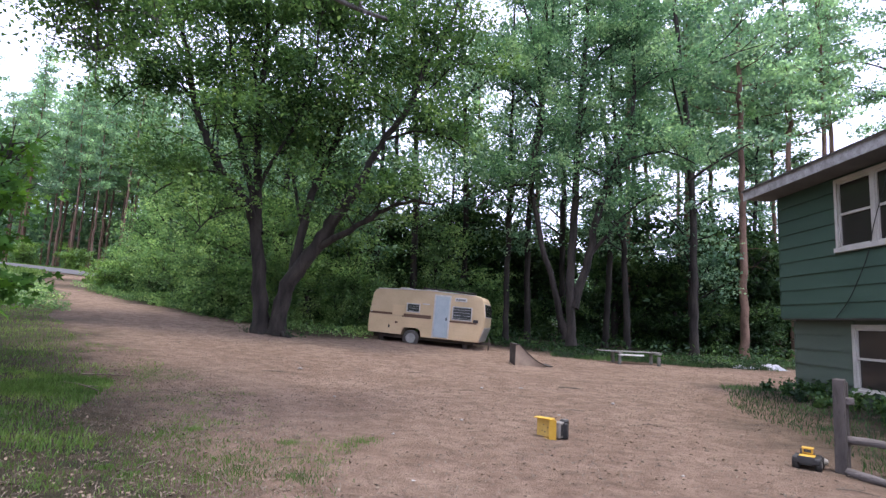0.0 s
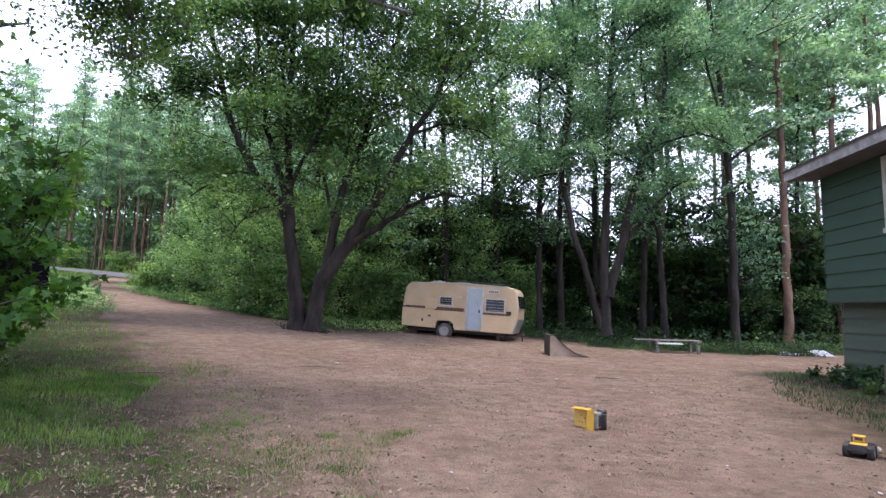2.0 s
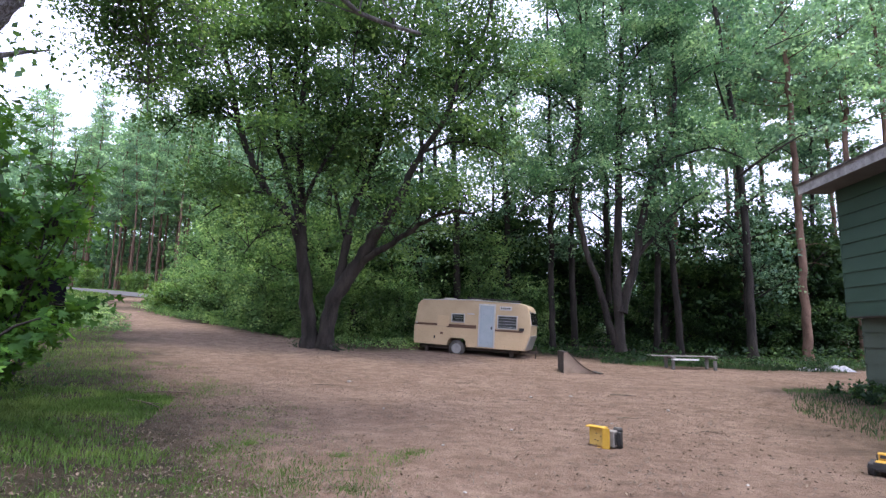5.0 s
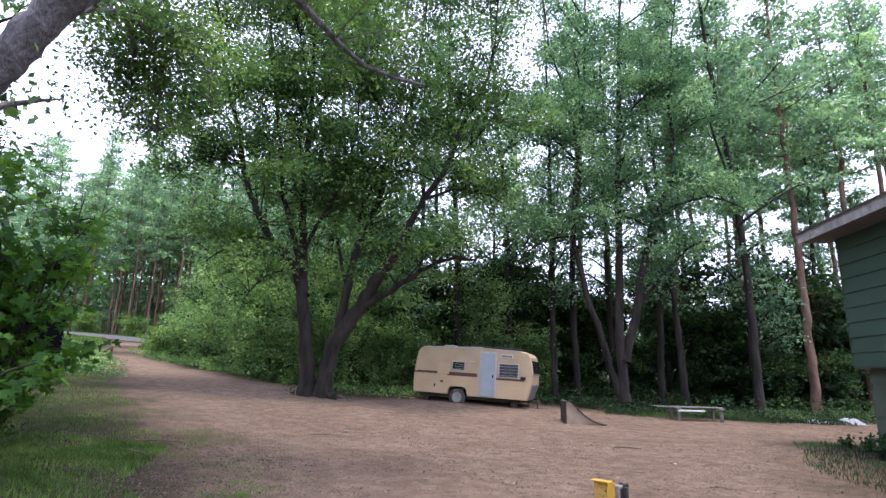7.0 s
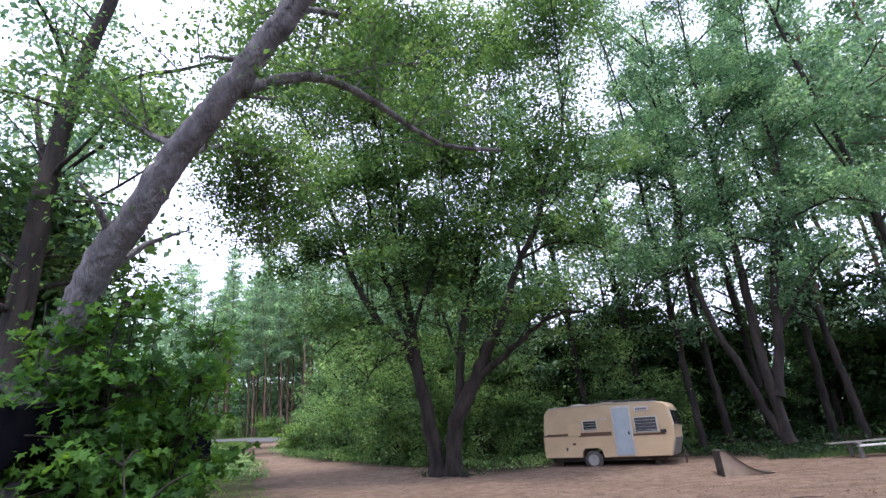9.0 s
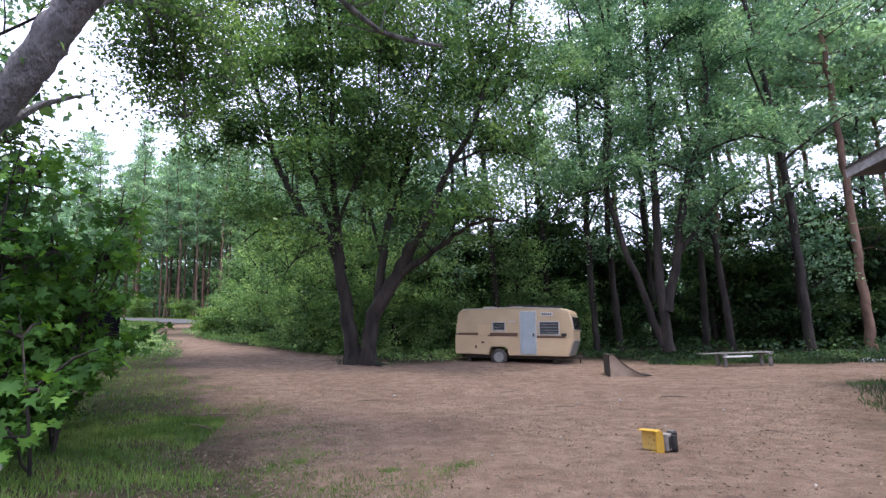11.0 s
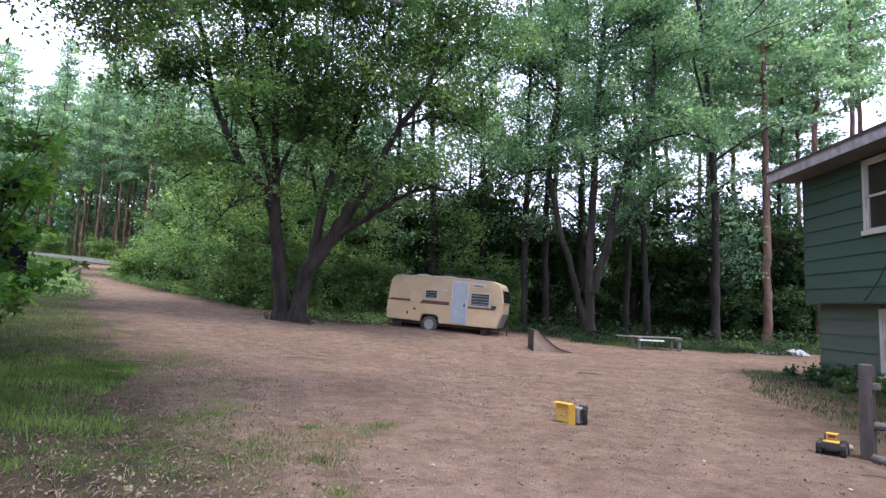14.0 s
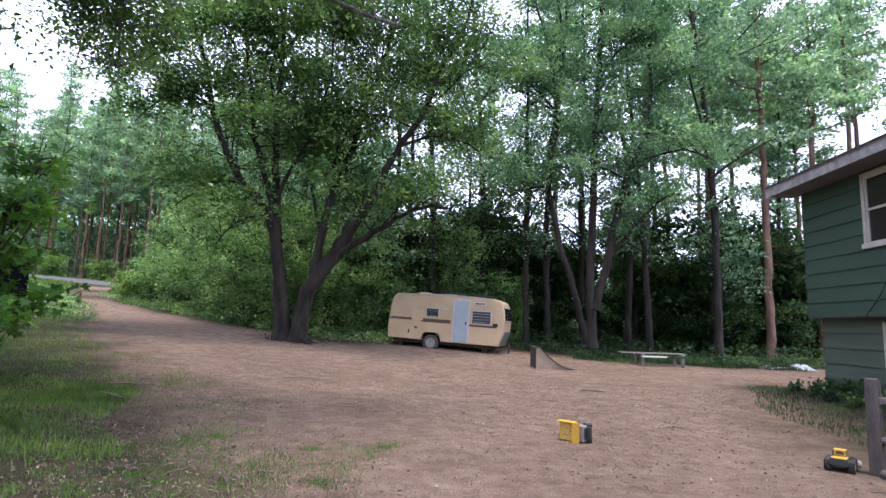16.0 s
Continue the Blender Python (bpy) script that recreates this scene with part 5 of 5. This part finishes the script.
def split_rail(parent, a, b, r, seed):
    g = np.random.default_rng(seed)
    ln = smooth_line([a, ((a[0] + b[0]) / 2, (a[1] + b[1]) / 2, (a[2] + b[2]) / 2 - 0.02), b], 0.15, g, 0.006)
    v, f = tubes([(ln, r, r * 0.8)], 5, 0.12, g)
    me = np_mesh("rail", v, f)
    bm = bmesh.new()
    bm.from_mesh(me)
    bmesh.ops.holes_fill(bm, edges=bm.edges)
    bpy.data.meshes.remove(me)
    return part("rail", bm, FENCE_RAIL, parent)


fz = gz(4.72, 6.45)
fn = thing("split_rail_fence", "weathered grey split-rail fence with slotted posts", "fence", pose(4.72, 6.45, fz))
fence_post(fn, pose(-0.04, 0, 0, 0, 3.5, 40))
fence_post(fn, pose(2.1, -0.75, gz(6.82, 5.7) - fz, 0, 0, 65))
split_rail(fn, (0.0, 0.0, 0.37), (2.1, -0.75, 0.33), 0.05, 1)
part("rail_stub", boxed((-0.02, -0.03, 0.77), (0.1, 0.03, 0.85), 0.01, pose(0, 0, 0, 0, 0, -20)), FENCE_RAIL, fn, "broken rail stub")
fallen = thing("fallen_rail", "fallen split rail lying at the fence post", "rail", pose(4.62, 6.3, fz + 0.045))
split_rail(fallen, (0, 0, 0), (0.62, -1.75, 0.0), 0.05, 2)

# ---- toys ----
YELLOW = surface("scuffed_yellow_paint", (0.5, 0.29, 0.035), (0.6, 0.37, 0.055), 12, 0.45, 0.1, fine=10, c3=(0.45, 0.26, 0.05))
YELLOW_IN = surface("faded_yellow_tray", (0.55, 0.35, 0.08), (0.66, 0.45, 0.13), 10, 0.6, 0.1, fine=10)
BLACKP = surface("black_toy_plastic", (0.02, 0.02, 0.02), (0.045, 0.043, 0.04), 12, 0.55, 0.15)
GREYP = surface("dusty_grey_plastic", (0.16, 0.15, 0.13), (0.26, 0.24, 0.21), 12, 0.7, 0.15)


def toy_wheel(parent, x, y, z, r, w):
    m = Matrix.Translation((x, y, z)) @ Matrix.Rotation(radians(90), 4, "X")
    bm = disc(bmesh.new(), r, w, 20, m)
    bmesh.ops.bevel(bm, geom=[e for e in bm.edges if abs(e.verts[0].co.y - e.verts[1].co.y) < 1e-5], offset=0.008, segments=2, affect="EDGES")
    wh = part("wheel", bm, BLACKP, parent, "black toy tyre", True)
    part("hub", disc(bmesh.new(), r * 0.45, w * 1.08, 14, m), GREYP, wh)


dump = thing("toy_dump_truck", "yellow toy dump truck lying tipped on its side", "toy truck")
tray = bmesh.new()
box(tray, (-0.21, -0.12, 0.12), (0.03, 0.12, 0.132))
box(tray, (-0.21, -0.132, 0.12), (0.03, -0.12, 0.25), 0.003)
box(tray, (-0.21, 0.12, 0.12), (0.03, 0.132, 0.25), 0.003)
box(tray, (0.03, -0.132, 0.12), (0.042, 0.132, 0.27), 0.003)
box(tray, (0.03, -0.132, 0.262), (0.13, 0.132, 0.272), 0.003)
part("tray", tray, YELLOW, dump, "scuffed yellow tipping tray")
part("tray_floor", boxed((-0.2, -0.118, 0.133), (0.028, 0.118, 0.137), 0), YELLOW_IN, dump)
# black discs laid on the floor in place of its dark holes
for hx, hy in ((-0.13, -0.05), (-0.09, -0.06), (-0.11, 0.03), (-0.05, 0.0)):
    part("tray_hole_disc", disc(bmesh.new(), 0.008, 0.004, 10, Matrix.Translation((hx, hy, 0.139))), BLACKP, dump)
part("chassis", boxed((-0.2, -0.06, 0.05), (0.2, 0.06, 0.1), 0.006), BLACKP, dump)
cabn = part("cab", boxed((0.06, -0.1, 0.1), (0.17, 0.1, 0.23), 0.012), GREYP, dump, "dusty dark cab")
part("cab_window", boxed((0.171, -0.07, 0.16), (0.175, 0.07, 0.215), 0), BLACKP, cabn)
part("bonnet", boxed((0.17, -0.085, 0.09), (0.23, 0.085, 0.15), 0.01), BLACKP, dump)
for x in (-0.12, 0.15):
    for y in (-0.1, 0.1):
        toy_wheel(dump, x, y, 0.06, 0.06, 0.05)
dump.matrix_basis = Matrix.Translation((1.6, 7.55, gz(1.6, 7.55) + 0.125)) @ Matrix.Rotation(radians(-36), 4, "Z") @ Matrix.Rotation(radians(90), 4, "X")

ld = thing("toy_loader", "yellow toy truck with large black wheels standing on dirt", "toy truck", pose(4.38, 6.6, gz(4.38, 6.6), 0, 0, 50))
ld.scale = (0.92, 0.92, 0.86)
part("chassis", boxed((-0.18, -0.07, 0.07), (0.2, 0.07, 0.13), 0.008), BLACKP, ld)
part("body", boxed((-0.15, -0.085, 0.165), (0.02, 0.085, 0.19), 0.012), YELLOW, ld, "yellow engine cover")
part("fender", boxed((-0.19, -0.15, 0.09), (0.06, 0.15, 0.163), 0.015), BLACKP, ld, "black moulded fender")
cb = part("cab", boxed((-0.04, -0.055, 0.2), (0.06, 0.055, 0.262), 0.006), YELLOW, ld, "yellow cab")
part("cab_roof", boxed((-0.05, -0.065, 0.263), (0.07, 0.065, 0.275), 0.005), YELLOW, cb)
part("cab_window", boxed((-0.043, -0.04, 0.215), (-0.039, 0.04, 0.255), 0), BLACKP, cb)
part("grille", boxed((-0.2, -0.095, 0.1), (-0.186, 0.095, 0.185), 0.004), BLACKP, ld, "black ribbed grille")
part("exhaust", disc(bmesh.new(), 0.007, 0.07, 8, Matrix.Translation((-0.12, 0.06, 0.235))), BLACKP, ld)
part("bucket", prism([(0.2, 0.05), (0.3, 0.03), (0.32, 0.14), (0.3, 0.14), (0.285, 0.06), (0.2, 0.07)], -0.12, 0.12), BLACKP, ld, "dark loader bucket")
for x in (-0.1, 0.13):
    for y in (-0.12, 0.12):
        toy_wheel(ld, x, y, 0.08, 0.08, 0.07)

STONE = surface("pale_stone", (0.3, 0.28, 0.25), (0.42, 0.4, 0.36), 10, 0.9, 0.5)


def stone(x, y, s, seed, label="pale rounded stone lying on the dirt"):
    bm = bmesh.new()
    bmesh.ops.create_icosphere(bm, subdivisions=2, radius=s)
    g = np.random.default_rng(seed)
    for v in bm.verts:
        v.co = Vector((v.co.x * 1.3, v.co.y, v.co.z * 0.6)) * (1 + 0.16 * noise.noise(v.co / s * 1.5 + Vector((seed, 0, 0))))
    o = part("stone", bm, STONE, None, "", True)
    o.matrix_basis = pose(x, y, gz(x, y) + s * 0.35, 0, 0, g.uniform(0, 360))
    tagged(o, label, "stone", "stones")


for x, y, s, sd in [(4.66, 6.86, 0.1, 1), (-0.55, 6.95, 0.022, 2), (0.35, 8.2, 0.02, 3), (2.0, 9.2, 0.02, 4), (-1.8, 9.5, 0.025, 5), (-3.2, 12.5, 0.04, 6), (0.9, 11.8, 0.03, 7), (3.4, 10.8, 0.03, 8), (1.8, 12.2, 0.035, 9), (-0.2, 5.2, 0.015, 10), (2.6, 5.9, 0.018, 11), (3.6, 5.2, 0.02, 12)]:
    stone(x, y, s, sd)


# leafy plants at the foot of the house
def house_plant(x, y, s, seed):
    rng = np.random.default_rng(seed)
    t = thing("foundation_plant", "broad-leaved green plant at the foot of the house", "plant", pose(x, y, gz(x, y)), "foundation plants")
    lines, spots = [], []
    for k in range(10):
        a = rng.uniform(0, 6.283)
        top = (math.cos(a) * s * rng.uniform(0.2, 0.8), math.sin(a) * s * rng.uniform(0.2, 0.8), s * rng.uniform(0.6, 1.3))
        ln = smooth_line([(0, 0, -0.02), (top[0] * 0.4, top[1] * 0.4, top[2] * 0.6), top], 0.1)
        lines.append((ln, 0.008, 0.003))
        spots += [np.array(ln[i]) + rng.normal(0, 0.05, 3) for i in rng.integers(2, len(ln), 6)]
    v, f = tubes(lines, 4)
    tagged(link_mesh("stem", np_mesh("stem", v, f), GRASS, t), kind="stuff")
    v, f = leaf_quads(np.array(spots), 0.12, rng, 0.5, 0.8)
    tagged(link_mesh("foliage", np_mesh("foliage", v, f), LEAF_SHADED, t), kind="stuff")


for i, (x, y, s) in enumerate([(8.2, 13.0, 0.3), (8.15, 12.5, 0.36), (8.2, 12.0, 0.4), (8.1, 11.5, 0.45), (8.2, 11.0, 0.4), (7.9, 10.5, 0.45), (7.8, 12.3, 0.25), (7.6, 11.6, 0.25), (7.9, 13.3, 0.22), (7.9, 9.8, 0.5), (7.5, 10.9, 0.25), (7.4, 9.2, 0.5), (7.7, 8.6, 0.5),
                               (6.6, 7.4, 0.4), (6.0, 6.6, 0.35), (6.9, 8.0, 0.4), (5.6, 6.3, 0.25)]):
    house_plant(x, y, s * 0.68, 200 + i)

# ---- black pickup beside the sapling ----
PAINT = surface("black_car_paint", (0.006, 0.006, 0.008), (0.009, 0.009, 0.012), 3, 0.6, 0, spec=0.0)
CHROME = surface("chrome", (0.7, 0.7, 0.72), (0.8, 0.8, 0.82), 5, 0.12, 0, metal=1.0)
LAMP = surface("clear_lamp", (0.08, 0.09, 0.11), (0.26, 0.28, 0.32), 30, 0.12, 0.1, spec=0.6)
AMBER = surface("amber_lamp", (0.360, 0.120, 0.018), (0.450, 0.180, 0.030), 30, 0.15, 0.1, spec=0.8)


def pickup():
    fx, fy = -5.95, 3.5
    head = math.degrees(math.atan2(-0.97, 0.24))
    ob = thing("pickup_truck", "black pickup truck parked in the grass behind leaves", "truck", pose(fx, fy, gz(-6.9, 4.6), 0, 0, head) @ pose(0, -0.95, 0))
    ob.scale = (1.12, 1.12, 1.12)
    # front is +x, and the side towards the yard is +y
    L, W = 4.6, 1.9
    body = part("body", prism([(0.0, 0.55), (0.0, 1.0), (-0.06, 1.3), (-0.3, 1.42), (-1.3, 1.54), (-1.45, 1.56), (-4.55, 1.48), (-4.6, 0.55), (-3.95, 0.5), (-3.85, 0.8), (-3.6, 0.98), (-3.3, 0.98), (-3.05, 0.8), (-2.95, 0.5),
                               (-1.45, 0.5), (-1.37, 0.8), (-1.12, 0.98), (-0.78, 0.98), (-0.55, 0.8), (-0.45, 0.5)], -W / 2, W / 2, 0.06, 3), PAINT, ob, "glossy black bodywork", True)
    part("cab", prism([(-1.4, 1.5), (-2.05, 2.0), (-2.3, 2.07), (-3.1, 2.05), (-3.3, 1.97), (-3.4, 1.46)], -W / 2 + 0.1, W / 2 - 0.1, 0.05, 3), PAINT, ob)
    part("windscreen", prism([(-1.5, 1.58), (-2.03, 1.98), (-2.02, 1.995), (-1.47, 1.585)], -W / 2 + 0.2, W / 2 - 0.2), TRAILER_GLASS, ob)
    for s in (-1, 1):
        yy = s * (W / 2 - 0.09)
        part("side_window", prism([(-1.75, 1.6), (-2.1, 1.93), (-2.6, 1.96), (-2.6, 1.6)], yy - 0.012, yy + 0.012), PANE, ob)
    part("grille", boxed((0.0, -0.52, 0.78), (0.03, 0.52, 1.22), 0.01), CHROME, ob)
    for k in range(4):
        part("grille_bar", boxed((0.031, -0.48, 0.83 + k * 0.1), (0.04, 0.48, 0.88 + k * 0.1), 0.002), DARK, ob)
    part("bumper", boxed((-0.05, -W / 2 + 0.02, 0.42), (0.12, W / 2 - 0.02, 0.68), 0.03), PAINT, ob)
    for s in (-1, 1):
        lo, hi = sorted((s * 0.55, s * 0.93))
        hl = part("headlight", boxed((-0.12, lo, 0.98), (0.035, hi, 1.2), 0.015), LAMP, ob, "clear headlight")
        a, b = sorted((s * 0.8, s * 0.945))
        part("amber_marker", boxed((-0.14, a, 1.04), (0.04, b, 1.17), 0.012), AMBER, hl, "amber side marker")
        part("lower_lamp", boxed((-0.12, lo, 0.72), (0.035, hi, 0.93), 0.015), LAMP, ob, "clear lower lamp")
        part("amber_marker", boxed((-0.14, a, 0.76), (0.04, b, 0.9), 0.012), AMBER, ob, "amber lower marker")
        part("mirror", boxed((-1.75, s * 1.0 - 0.1, 1.45), (-1.6, s * 1.0 + 0.1, 1.65), 0.03), PAINT, ob)
    part("hood_scoop", boxed((-1.05, 0.28, 1.48), (-0.7, 0.5, 1.545), 0.015), PAINT, ob)
    for x in (-0.95, -3.45):
        for s in (-1, 1):
            m = Matrix.Translation((x, s * (W / 2 - 0.13), 0.4)) @ Matrix.Rotation(radians(90), 4, "X")
            bm = disc(bmesh.new(), 0.4, 0.25, 32, m)
            bmesh.ops.bevel(bm, geom=[e for e in bm.edges if abs(e.verts[0].co.y - e.verts[1].co.y) < 1e-5], offset=0.04, segments=2, affect="EDGES")
            wh = part("wheel", bm, DARK, ob, "black tyre", True)
            part("rim", disc(bmesh.new(), 0.24, 0.262, 24, m), CHROME, wh, "silver rim")


pickup()

# a white bucket lying in the grass
bk = thing("bucket", "white plastic bucket lying on its side in grass", "bucket", pose(-5.3, 4.7, gz(-5.3, 4.7) + 0.15, 90, 0, 60))
part("pail", disc(bmesh.new(), 0.15, 0.36, 28, None, 0.13), WHITE, bk, "", True)
part("rim", disc(bmesh.new(), 0.16, 0.03, 28, Matrix.Translation((0, 0, -0.17))), WHITE, bk)
part("handle", boxed((-0.02, -0.165, -0.1), (0.02, -0.15, 0.02), 0.005), DARK, bk, "dark handle")


# roots and suckers at the foot of the big maple
roots = []
rng = np.random.default_rng(301)
for k in range(9):
    a = rng.uniform(0, 6.283)
    cx = -6.4 if k % 2 else -5.85
    ln = rng.uniform(0.5, 1.0)
    p = [(cx + math.cos(a) * 0.2, 19.2 + math.sin(a) * 0.2), (cx + math.cos(a) * ln * 0.6, 19.2 + math.sin(a) * ln * 0.6), (cx + math.cos(a + 0.3) * ln, 19.2 + math.sin(a + 0.3) * ln)]
    roots.append((smooth_line([(p[0][0], p[0][1], gz(*p[0]) + 0.2), (p[1][0], p[1][1], gz(*p[1]) + 0.02), (p[2][0], p[2][1], gz(*p[2]) - 0.06)], 0.15), 0.1, 0.03))
for k, (path, ra, rb) in enumerate(roots):
    v, f = tubes([(path, ra, rb)], 8, 0.1, rng)
    o = link_mesh("root", np_mesh("root", v, f), BARK, bpy.data.objects["maple_tree"])
for k in range(3):
    pts = rng.normal(0, 0.14, (40, 3)) * np.array([1, 1, 0.9]) + np.array([0, 0, 0.16])
    x, y = [(-5.35, 19.0), (-6.9, 18.9), (-5.0, 19.3)][k]
    v, f = leaf_quads(pts, 0.09, rng, 0.4)
    s = thing("sucker_shoot", "small leafy sucker shoot at the maple's foot", "plant", pose(x, y, gz(x, y) - 0.03), "sucker shoots")
    tagged(link_mesh("foliage", np_mesh("foliage", v, f), LEAF_SHADED, s), kind="stuff")
    v, f = tubes([(smooth_line([(0, 0, -0.05), (0.03, 0.02, 0.2), (0.05, 0.0, 0.36)], 0.1), 0.008, 0.003)], 5)
    link_mesh("stem", np_mesh("stem", v, f), BARK, s)
